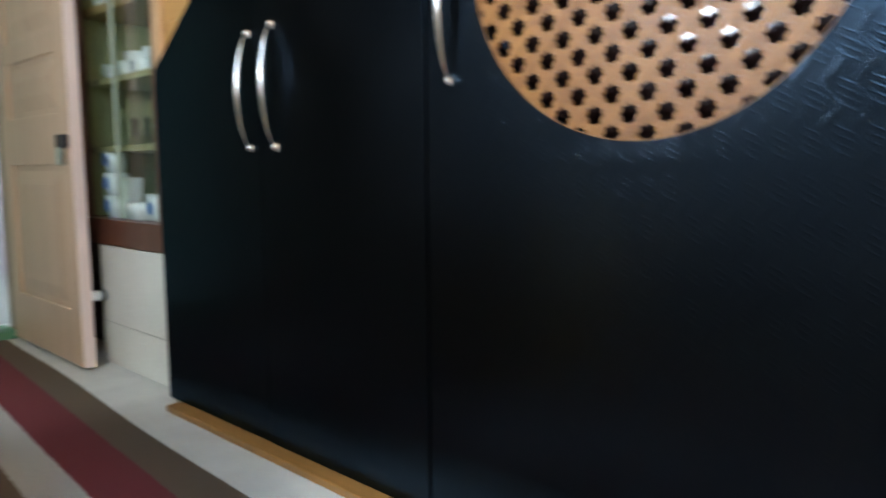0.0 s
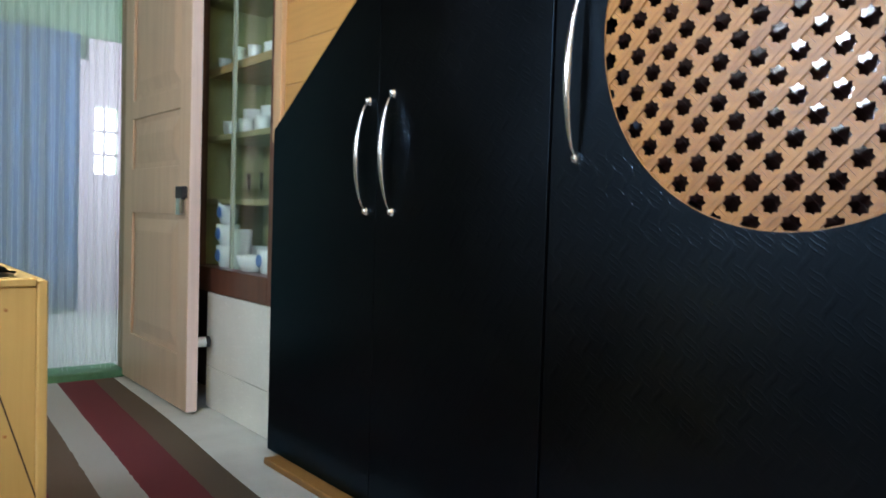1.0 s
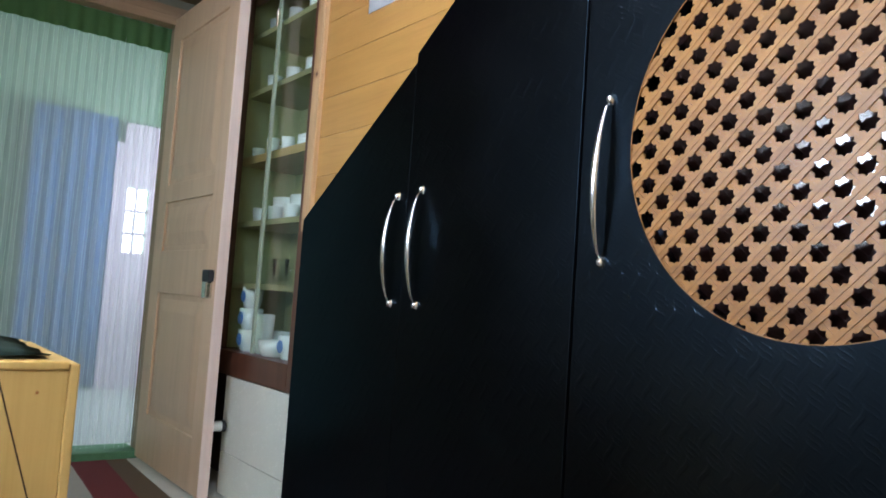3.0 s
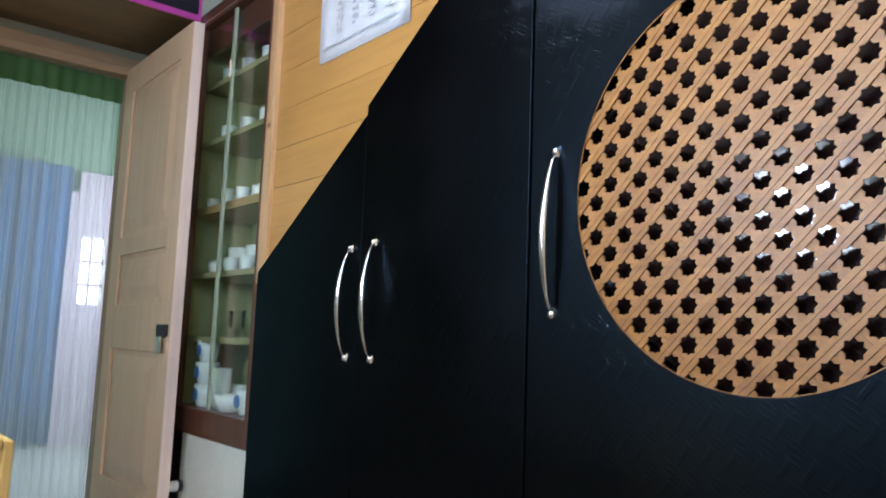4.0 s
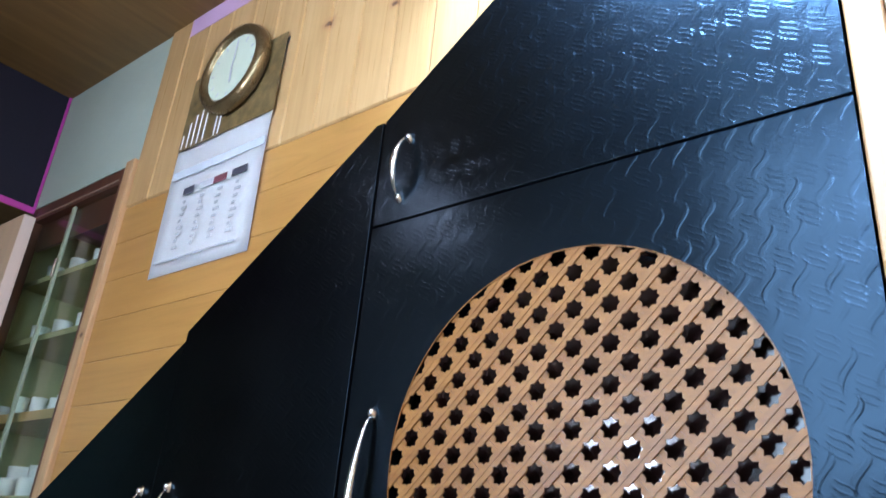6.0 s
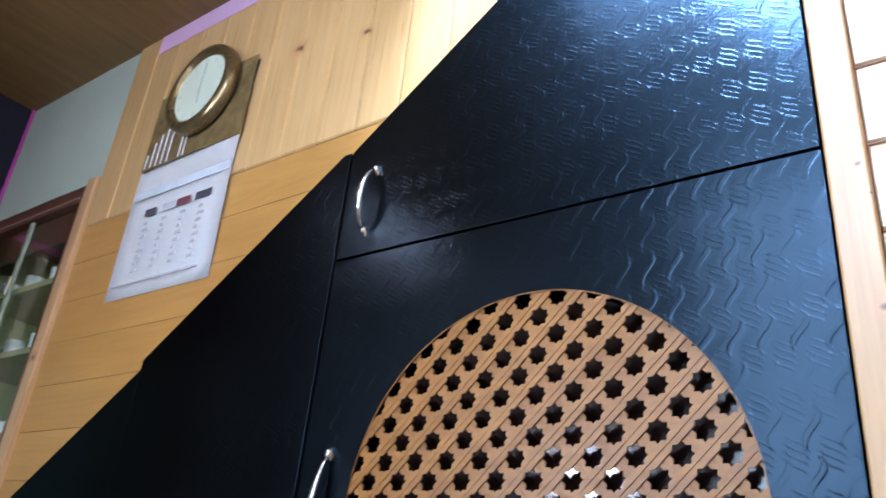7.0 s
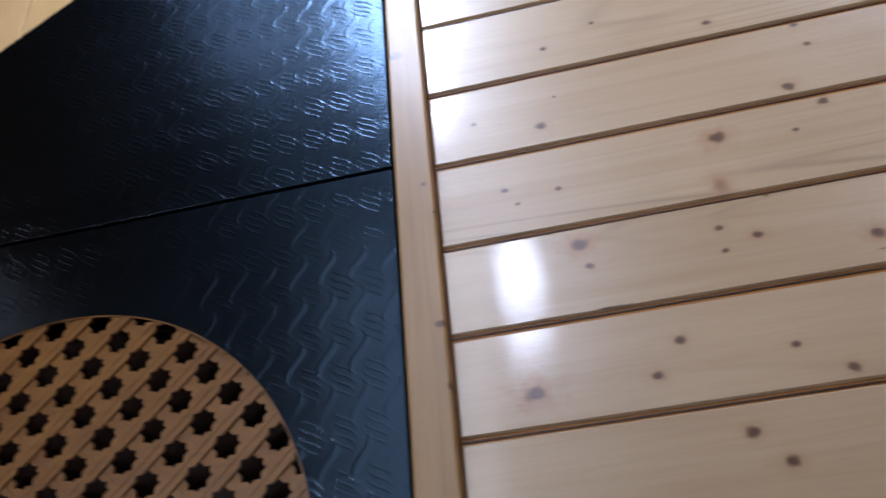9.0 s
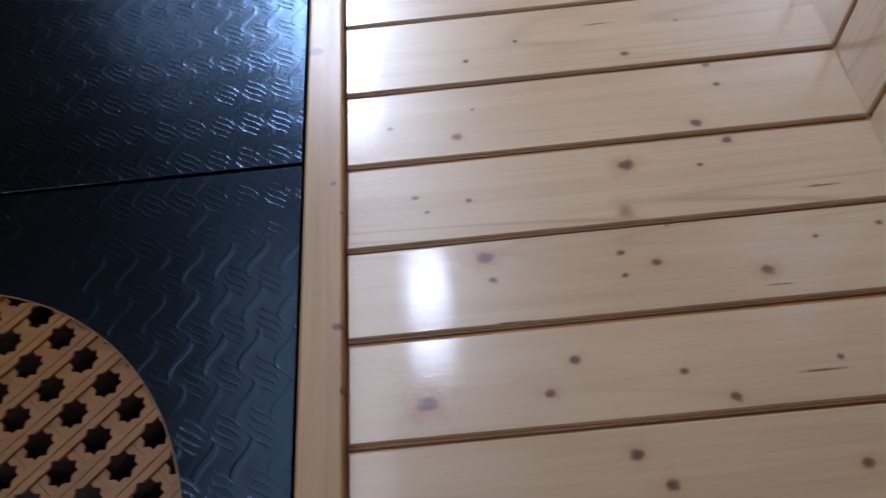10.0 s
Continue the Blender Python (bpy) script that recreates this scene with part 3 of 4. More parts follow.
def bow_handle(parent, x, z0, z1, lean=0.0):
    bm = bmesh.new()
    n, length = 16, z1 - z0
    path, radii = [], []
    for i in range(n + 1):
        f = i / n
        out = 0.034 * math.sin(math.pi * f) ** 0.55 + 0.004
        path.append((x + lean * (f - 0.5), FRONT - out, z0 + length * f))
        radii.append(0.0034 + 0.0056 * math.sin(math.pi * f) ** 1.4)
    tube(bm, path, radii, 12, 0.80)
    for z in (z0, z1):
        s = -1 if z == z0 else 1
        cx = x + lean * 0.5 * s
        disc_on_wall(bm, cx, z, [(0.0085, FRONT + 0.001), (0.0085, FRONT - 0.003), (0.0050, FRONT - 0.008), (0.0042, FRONT - 0.013)], 20, 1.55)
    part("handle", bm, CHROME, parent, "curved chrome bow handle", smooth=True)


door_a = part("door", slab(bmesh.new(), [(-2.130, 0.022), (-1.5555, 0.022), (-1.5555, 1.404), (-2.130, 1.018)], FRONT, 0.072, 0.0007), BLACK, cupboard, "low sloping-topped black door")
door_b = part("door", slab(bmesh.new(), [(-1.5505, 0.022), (-0.9655, 0.022), (-0.9655, 1.829), (-0.985, 1.829), (-1.5505, 1.428)], FRONT - 0.002, 0.072, 0.0007), BLACK, cupboard, "tall sloping-topped black door")
bow_handle(door_a, -1.594, 0.775, 1.055, 0.004)
bow_handle(door_b, -1.484, 0.775, 1.064, -0.004)

# door with the round opening
CX, CZ, CR = -0.5055, 1.098, 0.3375
X0, X1, Z0, Z1 = -0.9595, -0.067, 0.022, 1.5715
bm = bmesh.new()
corner = [math.atan2(b - CZ, a - CX) % (2 * math.pi) for a in (X0, X1) for b in (Z0, Z1)]
angles = sorted(set([2 * math.pi * i / 96 for i in range(96)] + corner))


def to_edge(a):
    c, s = math.cos(a), math.sin(a)
    t = min([(X1 - CX) / c if c > 1e-9 else (X0 - CX) / c if c < -1e-9 else 9e9, (Z1 - CZ) / s if s > 1e-9 else (Z0 - CZ) / s if s < -1e-9 else 9e9])
    return CX + c * t, CZ + s * t


loops = []
for y in (FRONT, FRONT + DEEP):
    loops.append([bm.verts.new((CX + CR * math.cos(a), y, CZ + CR * math.sin(a))) for a in angles])
    loops.append([bm.verts.new((to_edge(a)[0], y, to_edge(a)[1])) for a in angles])
n = len(angles)
for i in range(n):
    j = (i + 1) % n
    for a, b in ((0, 1), (1, 3), (3, 2), (2, 0)):
        bm.faces.new((loops[a][i], loops[a][j], loops[b][j], loops[b][i]))
door_c = part("door", bm, BLACK, cupboard, "black door with a round lattice opening")
bow_handle(door_c, -0.893, 0.882, 1.190, 0.004)
flap = part("door", slab(bmesh.new(), [(-0.960, 1.5765), (-0.067, 1.5765), (-0.067, 2.514), (-0.960, 1.830)], FRONT - 0.001, 0.072, 0.0007), BLACK, cupboard, "sloping black flap above the lattice door")
bow_handle(flap, -0.885, 1.625, 1.762, 0.010)

# lattice of crossing notched slats behind the round opening; each slat has a groove down its middle
STEP = 0.0439
SLAT = STEP * 0.44
GAP = STEP - SLAT
NOTCH = GAP * 0.21
U0, V0 = 0.0202, 0.0
LINE = 0.0006


def half_outline(v0, shift, side, inner):
    """Half of a slat, from its groove to its notched edge, whose middle lies v0 from the centre."""
    reach = math.sqrt(max(0.0, (CR + 0.010) ** 2 - v0 * v0))
    edge, k = [(-reach, SLAT / 2)], math.floor((-reach - shift) / STEP) - 1
    while STEP * (k + 0.5) + shift + NOTCH < reach:
        u = STEP * (k + 0.5) + shift
        if u - NOTCH > -reach:
            edge += [(u - NOTCH, SLAT / 2), (u, SLAT / 2 - NOTCH), (u + NOTCH, SLAT / 2)]
        k += 1
    edge.append((reach, SLAT / 2))
    return [(u, side * w) for u, w in edge] + [(reach, side * inner), (-reach, side * inner)]


def lattice_layer(sign, y0, y1):
    r = math.sqrt(0.5)
    along, across = (U0, V0) if sign > 0 else (V0, U0)
    count = int(CR / STEP) + 1
    for k in range(-count, count + 1):
        v0 = STEP * k + across
        if abs(v0) > CR + 0.004:
            continue
        bm = bmesh.new()
        for side in (1, -1):
            for inner, ya, yb in ((LINE, y0, y1 - 0.0012), (0.0, y1 - 0.0012, y1)):
                pts = []
                for u, w in half_outline(v0, along, side, inner):
                    v = v0 + w
                    pts.append((CX + r * (u - v), CZ + r * (u + v)) if sign > 0 else (CX + r * (v - u), CZ + r * (u + v)))
                slab(bm, pts, ya, yb)
        part("slat", bm, LATTICE_WOOD, door_c)


lattice_layer(1, 0.0020, 0.0050)
lattice_layer(-1, 0.0051, 0.0081)
ring = bmesh.new()
for ra, rb, ya, yb in ((CR - 0.0018, CR - 0.0003, 0.0004, 0.002),):
    loops = [[ring.verts.new((CX + r * math.cos(a), y, CZ + r * math.sin(a))) for a in (2 * math.pi * i / 96 for i in range(96))] for r, y in ((rb, yb), (rb, ya), (ra, ya), (ra, yb))]
    for p, q in zip(loops, loops[1:] + loops[:1]):
        for i in range(96):
            ring.faces.new((p[i], p[(i + 1) % 96], q[(i + 1) % 96], q[i]))
part("rim", ring, LATTICE_WOOD, door_c, "thin pale wooden rim")
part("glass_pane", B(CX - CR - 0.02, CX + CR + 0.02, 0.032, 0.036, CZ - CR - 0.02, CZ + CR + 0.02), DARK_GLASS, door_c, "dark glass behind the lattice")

tagged(finish("sill_strip", B(-2.06, -0.07, -0.046, 0.02, 0.0, 0.020, bevel=0.004), SILL_WOOD), "yellow wooden sill strip along the cupboard foot", "sill", kind="structure")

# ---- glazed cabinet ----
CL, CRT, CT = -2.945, -2.244, 2.128
cabinet = thing("display_cabinet", "tall red-brown glazed cabinet full of white crockery", "cabinet")
bm = bmesh.new()
block(bm, CL, CL + 0.03, PINE_Y, 0.36, 0.452, CT, 0.002)
block(bm, CRT - 0.048, CRT, PINE_Y, 0.36, 0.452, CT, 0.002)
block(bm, CL + 0.03, CRT - 0.048, PINE_Y, 0.36, CT - 0.06, CT, 0.002)
block(bm, CL + 0.03, CRT - 0.048, PINE_Y, 0.36, 0.452, 0.545, 0.002)
block(bm, CRT, -2.2, PINE_Y + 0.001, 0.30, 0.452, 0.985, 0.002)
part("frame", bm, MAHOGANY, cabinet, "dark red-brown wooden frame")
part("back", B(CL + 0.03, CRT - 0.048, 0.34, 0.36, 0.55, CT - 0.06), OLIVE_IN, cabinet, "olive painted back")
for x in (CL + 0.031, CRT - 0.052):
    part("lining", B(x, x + 0.003, 0.10, 0.34, 0.55, CT - 0.06), OLIVE_IN, cabinet)
SHELVES = (0.81, 1.055, 1.318, 1.588, 1.825)
for z in SHELVES:
    part("shelf", B(CL + 0.03, CRT - 0.048, 0.10, 0.34, z - (0.032 if z == 1.318 else 0.022), z, bevel=0.002), SHELF_WOOD if z == 1.318 else SHELF_PAINT, cabinet)
for x0, x1, y in ((CL + 0.03, -2.57, 0.088), (-2.61, CRT - 0.048, 0.080)):
    pane = part("sliding_pane", B(x0, x1, y, y + 0.004, 0.553, CT - 0.065), PANE, cabinet, "greenish sliding glass pane")
    pane.visible_shadow = False
part("pane_edge", B(-2.614, -2.596, 0.070, 0.079, 0.553, CT - 0.065), plain("pale_glass_edge", (0.33, 0.38, 0.28), 0.2), cabinet, "pale edge strip of the sliding glass")

part("track", B(CL + 0.03, CRT - 0.048, 0.060, 0.0655, 2.079, 2.085), plain("pale_track", (0.30, 0.20, 0.15), 0.4), cabinet, "thin pale sliding track")
# Dark board added to stand for the shade in the top compartment.
part("top_fascia", B(CL + 0.03, CRT - 0.048, 0.098, 0.110, 1.955, CT - 0.06), MAHOGANY, cabinet, "added dark board for the shade behind the glass")
part("finger_pull", B(-2.612, -2.598, 0.060, 0.0695, 1.785, 1.855, bevel=0.003), CHROME, cabinet, "bright metal finger pull")

# tiled base below the cabinet
base = structure("tiled_base", B(-2.815, -2.14, PINE_Y + 0.022, 0.36, 0.0, 0.450), GROOVE, "cream tiled base below the cabinet", "tiling")
for x0, x1 in ((-2.813, -2.14),):
    for z0, z1 in ((0.003, 0.160), (0.163, 0.448)):
        ob = finish("tile", B(x0, x1, PINE_Y + 0.005, PINE_Y + 0.03, z0, z1, bevel=0.0015), TILE)
        ob.parent = base
# The gap's shade is put into this wall's dark colour.
structure("recess_wall", B(END, CL, 0.2, 0.36, 0.0, CEIL), plain("recess_shade", (0.05, 0.045, 0.04), 0.8), "wall behind the open door, coloured dark for the recess shade", "wall")

# ---- doorway ----
lintel = structure("lintel_box", B(END, -2.965, BACK, PINE_Y + 0.2, 2.115, CEIL), CEIL_WOOD, "boxed lintel above the doorway", "lintel")
overhead = thing("overhead_cupboard", "dark navy overhead cupboard with chrome handles above the doorway", "cupboard")
for y0, y1, hy in ((BACK, -0.830, None), (-0.826, -0.350, -0.402), (-0.346, PINE_Y + 0.003, -0.294)):
    leaf = part("door", B(-2.965, -2.952, y0, y1, 2.118, CEIL - 0.002, bevel=0.0015), NAVY, overhead)
    if hy is not None:
        bm = bmesh.new()
        path = [(-2.956 + 0.004 + 0.036 * math.sin(math.pi * i / 14) ** 0.55, hy, 2.185 + 0.16 * i / 14) for i in range(15)]
        tube(bm, path, [0.0055 + 0.0055 * math.sin(math.pi * i / 14) ** 2 for i in range(15)], 10, 0.7)
        for z in (2.185, 2.345):
            block(bm, -2.953, -2.940, hy - 0.009, hy + 0.009, z - 0.012, z + 0.012, 0.003)
        part("handle", bm, CHROME, leaf, "curved chrome bow handle", smooth=True)
structure("edge_tape", B(-2.952, -2.948, BACK, PINE_Y + 0.002, 2.112, 2.138), MAGENTA, "magenta tape along the navy cupboard", "tape")
structure("upright_tape", B(-2.952, -2.948, PINE_Y - 0.008, PINE_Y + 0.002, 2.138, CEIL), MAGENTA, "thin magenta tape up the corner", "tape")
bm = bmesh.new()
block(bm, END - 0.05, END + 0.03, -1.0, 0.03, 1.985, 2.03, 0.006)
block(bm, END - 0.05, END + 0.015, -1.0, 0.03, 2.03, 2.075, 0.004)
block(bm, END - 0.10, END + 0.03, -0.035, 0.03, 0.0, 1.985, 0.006)
structure("door_frame", bm, FRAME_WOOD, "brown moulded wooden door frame", "door frame")
structure("threshold", B(END - 0.16, END + 0.02, -1.0, -0.035, 0.0, 0.035, bevel=0.006), plain("green_paint", (0.10, 0.24, 0.12), 0.6, vary=0.3, scale=20), "green painted threshold", "threshold")

DX0, DX1, DY0, DY1 = -3.505, -2.715, -0.046, -0.003
door_leaf = thing("door_1", "open pinkish wooden panelled door with a rim lock", "door", kind="structure")
bm = bmesh.new()
block(bm, DX0, DX1, DY0 + 0.010, DY1, 0.012, 2.01, 0.002)
for x0, x1 in ((DX0, DX0 + 0.115), (DX1 - 0.105, DX1)):
    block(bm, x0, x1, DY0, DY0 + 0.0102, 0.012, 2.01, 0.002)
for z0, z1 in ((0.012, 0.215), (0.745, 0.93), (1.145, 1.225), (1.89, 2.01)):
    block(bm, DX0 + 0.114, DX1 - 0.104, DY0, DY0 + 0.0102, z0, z1, 0.002)
leaf = part("leaf", bm, DOOR_PAINT, door_leaf, "pinkish wooden door leaf")
# Thin strip that carries the paler, lit colour of the door's edge.
part("edge_lipping", B(DX1, DX1 + 0.004, DY0 + 0.001, DY1 - 0.001, 0.012, 2.009, bevel=0.001), DOOR_EDGE_LIT, door_leaf, "door edge coloured paler for the light on it")
for z0, z1 in ((0.215, 0.745), (0.93, 1.145), (1.225, 1.89)):
    bm = bmesh.new()
    x0, x1 = DX0 + 0.135, DX1 - 0.125
    a = [bm.verts.new(p) for p in ((x0, DY0 + 0.0105, z0 + 0.02), (x1, DY0 + 0.0105, z0 + 0.02), (x1, DY0 + 0.0105, z1 - 0.02), (x0, DY0 + 0.0105, z1 - 0.02))]
    i = 0.055
    b = [bm.verts.new(p) for p in ((x0 + i, DY0 + 0.001, z0 + 0.02 + i), (x1 - i, DY0 + 0.001, z0 + 0.02 + i), (x1 - i, DY0 + 0.001, z1 - 0.02 - i), (x0 + i, DY0 + 0.001, z1 - 0.02 - i))]
    for k in range(4):
        bm.faces.new((a[k], a[(k + 1) % 4], b[(k + 1) % 4], b[k]))
    bm.faces.new(b)
    bm.faces.new(a[::-1])
    part("raised_panel", bm, DOOR_PAINT, door_leaf)
lock = part("rim_lock", B(DX1 - 0.085, DX1 - 0.015, DY0 - 0.022, DY0 + 0.001, 0.805, 0.850, bevel=0.004), BLACK_RUBBER, door_leaf, "small dark rim lock")
part("latch", B(DX1 - 0.070, DX1 - 0.024, DY0 - 0.026, DY0 + 0.001, 0.742, 0.806, bevel=0.006), CHROME, lock, "chrome latch")
bm = bmesh.new()
disc_on_wall(bm, DX1 - 0.05, 0.262, [(0.018, DY1), (0.020, DY1 + 0.046)], 20)
stop = part("door_stop", bm, PORCELAIN, door_leaf, "white door stop")
part("rubber_cap", disc_on_wall(bmesh.new(), DX1 - 0.05, 0.262, [(0.0215, DY1 + 0.046), (0.0215, DY1 + 0.062)], 20), BLACK_RUBBER, stop, "black rubber cap")

# ---- rug and box ----
bm = bmesh.new()
xs = [-3.46 + 0.1 * i for i in range(40)]
rows = []
for x in xs:
    edge = -0.132 + 0.006 * math.sin(x * 4.1) - 0.055 * (x + 2.6)
    rows.append([bm.verts.new((x, y, z)) for y, z in ((edge, 0.001), (edge - 0.003, 0.010), (-0.6, 0.011 + 0.002 * math.sin(x * 7)), (-1.3, 0.011))])
for a, b in zip(rows, rows[1:]):
    for i in range(3):
        bm.faces.new((a[i], a[i + 1], b[i + 1], b[i]))
tagged(finish("rug", bm, RUG, True), "striped maroon, brown and grey woven rug on the floor", "rug")

crate = thing("wooden_box", "yellowish plywood box with a cloth on top", "box")
BXF, BYE, BZT = -1.30, -0.797, 0.650
bm = bmesh.new()
block(bm, BXF - 0.45, BXF, BYE - 0.75, BYE - 0.016, 0.0, BZT - 0.014, 0.002)
part("front_panel", bm, BOX_WOOD, crate)
part("edge_strip", B(BXF - 0.45, BXF + 0.003, BYE - 0.016, BYE, 0.0, BZT - 0.004, bevel=0.003), BOX_WOOD, crate, "pale corner strip")
bm = bmesh.new()
block(bm, -0.0006, 0.0008, -0.0012, 0.0012, -0.36, 0.0)
bmesh.ops.transform(bm, matrix=Matrix.Translation((BXF, BYE - 0.115, BZT - 0.03)) @ Matrix.Rotation(radians(-17), 4, "X").inverted(), verts=bm.verts)
part("stripe", bm, JOINT, crate, "dark slanting stripe")
for y, z in ((-0.06, 0.05), (-0.06, 0.25), (-0.20, 0.10), (-0.05, 0.52), (-0.24, 0.34)):
    part("nail_head", B(BXF - 0.001, BXF + 0.0012, BYE + y - 0.0025, BYE + y + 0.0025, BZT - z - 0.0025, BZT - z + 0.0025, bevel=0.0008), GROOVE, crate)
part("top_panel", B(BXF - 0.455, BXF + 0.004, BYE - 0.752, BYE - 0.0165, BZT - 0.0138, BZT, bevel=0.003), BOX_WOOD, crate)

# ---- far room behind the doorway ----
far_door = thing("door_2", "pale lavender door with a bright barred pane", "door", kind="structure")
bm = bmesh.new()
for y0, y1, z0, z1 in ((0.30, 0.37, 0.0, 1.81), (0.37, 0.42, 0.0, 1.965), (0.585, 0.62, 0.0, 1.965), (0.42, 0.585, 0.0, 1.0), (0.42, 0.585, 1.49, 1.965)):
    block(bm, FAR, FAR + 0.05, y0, y1, z0, z1, 0.003)
part("leaf", bm, LAVENDER, far_door)
part("bar", B(FAR + 0.01, FAR + 0.03, 0.484, 0.500, 1.0, 1.49), LAVENDER, far_door)
for z in (1.14, 1.31):
    part("bar", B(FAR + 0.012, FAR + 0.028, 0.42, 0.585, z - 0.012, z + 0.012), LAVENDER, far_door)
tagged(finish("backdrop", B(FAR - 0.6, FAR - 0.58, -0.3, 1.4, 0.2, 2.0), glowing("bright_daylight", (0.92, 0.96, 1.0), 5.0)), "bright daylight behind the far pane", "backdrop", kind="structure")


def folded_cloth(x, y0, y1, z0, z1, depth, folds):
    bm = bmesh.new()
    n = folds * 8
    cols = []
    for i in range(n + 1):
        f = i / n
        off = depth * math.sin(2 * math.pi * folds * f) + 0.4 * depth * math.sin(2 * math.pi * folds * 0.37 * f + 1)
        cols.append([bm.verts.new((x + off * (1 - 0.3 * k / 6), y0 + (y1 - y0) * f, z0 + (z1 - z0) * k / 6)) for k in range(7)])
    for a, b in zip(cols, cols[1:]):
        for k in range(6):
            bm.faces.new((a[k], b[k], b[k + 1], a[k + 1]))
    bmesh.ops.solidify(bm, geom=bm.faces[:], thickness=0.003)
    return bm


tagged(finish("blue_curtain", folded_cloth(FAR + 0.12, -0.26, 0.300, 0.03, 1.97, 0.012, 5), BLUE_CLOTH, True), "blue cloth curtain hanging in the far room", "curtain")

# curtain of strings in the doorway
STRING, nt, b = nodes_of("pale_string", 0.6)
b.inputs["Base Color"].default_value = (0.66, 0.72, 0.68, 1)
tr = nt.nodes.new("ShaderNodeBsdfTranslucent")
tr.inputs["Color"].default_value = (0.66, 0.72, 0.68, 1)
mx = nt.nodes.new("ShaderNodeMixShader")
mx.inputs[0].default_value = 0.5
nt.links.new(b.outputs[0], mx.inputs[1])
nt.links.new(tr.outputs[0], mx.inputs[2])
nt.links.new(mx.outputs[0], nt.nodes["Material Output"].inputs["Surface"])
string_curtain = thing("string_curtain", "pale green string curtain hanging in the doorway", "curtain")
part("rod", tube(bmesh.new(), [(END - 0.06, -1.0, 1.975), (END - 0.06, -0.5, 1.973), (END - 0.06, -0.035, 1.975)], 0.008), FRAME_WOOD, string_curtain)
strings = []
for k in range(4):
    bm = bmesh.new()
    path = [(0.004 * math.sin(z * 3 + k * 2), 0.003 * math.sin(z * 5 + k), z) for z in (0.04 + 0.24 * i for i in range(9))]
    tube(bm, path[:-1] + [(0, 0, 1.975)], 0.0006, 5)
    me = bpy.data.meshes.new("string")
    bm.to_mesh(me)
    bm.free()
    me.materials.append(STRING)
    strings.append(me)
for k in range(48):
    s = new("string", strings[k % 4])
    s.parent = string_curtain
    s.location = (END - 0.06 + random.uniform(-0.008, 0.008), -0.04 - 0.0197 * k + random.uniform(-0.003, 0.003), random.uniform(-0.02, 0.02))
SHEER, nt, b = nodes_of("sheer_net", 0.8)
b.inputs["Base Color"].default_value = (0.72, 0.78, 0.76, 1)
tl = nt.nodes.new("ShaderNodeBsdfTranslucent")
tl.inputs["Color"].default_value = (0.74, 0.80, 0.78, 1)
tp = nt.nodes.new("ShaderNodeBsdfTransparent")
m1, m2 = nt.nodes.new("ShaderNodeMixShader"), nt.nodes.new("ShaderNodeMixShader")
nt.links.new(b.outputs[0], m1.inputs[1])
nt.links.new(tl.outputs[0], m1.inputs[2])
m1.inputs[0].default_value = 0.6
thread = noise_of(nt, place_of(nt, (1, 60, 0.6)), 3.0, 3)
nt.links.new(math_node(nt, "MULTIPLY_ADD", thread, 0.10, 0.37), m2.inputs[0])
nt.links.new(tp.outputs[0], m2.inputs[1])
nt.links.new(m1.outputs[0], m2.inputs[2])
nt.links.new(m2.outputs[0], nt.nodes["Material Output"].inputs["Surface"])
part("sheer", folded_cloth(END - 0.09, -1.0, -0.04, 0.05, 1.98, 0.0012, 24), SHEER, string_curtain, "milky sheer net", True)
# Green band added to stand for the far wall's green haze through the net.
part("green_band", folded_cloth(END - 0.045, -1.0, -0.04, 1.87, 1.985, 0.006, 16), plain("green_band_cloth", (0.12, 0.24, 0.10), 0.9), string_curtain, "added green band for the far wall's tint through the net")

# ---- calendar and clock ----
WALL = PINE_Y
calendar = thing("wall_calendar", "white paper wall calendar with a dark picture", "calendar")
bm = bmesh.new()
nx, nz = 8, 14
grid = [[bm.verts.new((-1.928 + 0.461 * i / nx, WALL - 0.004 - 0.010 * math.sin(3.1 * (1 - j / nz)) * (0.4 + 0.6 * (i / nx)), 1.652 + 0.679 * j / nz)) for i in range(nx + 1)] for j in range(nz + 1)]
for j in range(nz):
    for i in range(nx):
        bm.faces.new((grid[j][i], grid[j][i + 1], grid[j + 1][i + 1], grid[j + 1][i]))
bmesh.ops.solidify(bm, geom=bm.faces[:], thickness=0.0012)
part("sheet", bm, PAPER, calendar, smooth=True)
picture = plain("dark_gold_picture", (0.16, 0.11, 0.045), 0.4, vary=0.7, scale=26)
part("picture", B(-1.914, -1.461, WALL - 0.0175, WALL - 0.0162, 2.068, 2.338), picture, calendar, "dark brown and gold printed picture")
for k, (x, h) in enumerate(((-1.895, 0.05), (-1.868, 0.09), (-1.842, 0.11), (-1.815, 0.12), (-1.787, 0.10), (-1.73, 0.09), (-1.71, 0.11))):
    part("pale_stroke", B(x - 0.01, x - 0.01 + 0.007, WALL - 0.0183, WALL - 0.0177, 2.074, 2.074 + h), PAPER, calendar)
part("heading_band", B(-1.905, -1.470, WALL - 0.0172, WALL - 0.0164, 1.962, 1.990), plain("pale_blue_print", (0.56, 0.60, 0.66), 0.7), calendar)
for x, w, mat in ((-1.823, 0.050, INK), (-1.742, 0.062, GREY_INK), (-1.676, 0.060, RED_INK), (-1.592, 0.066, INK)):
    part("printed_bar", B(x, x + w, WALL - 0.0175, WALL - 0.0166, 1.895, 1.918), mat, calendar)
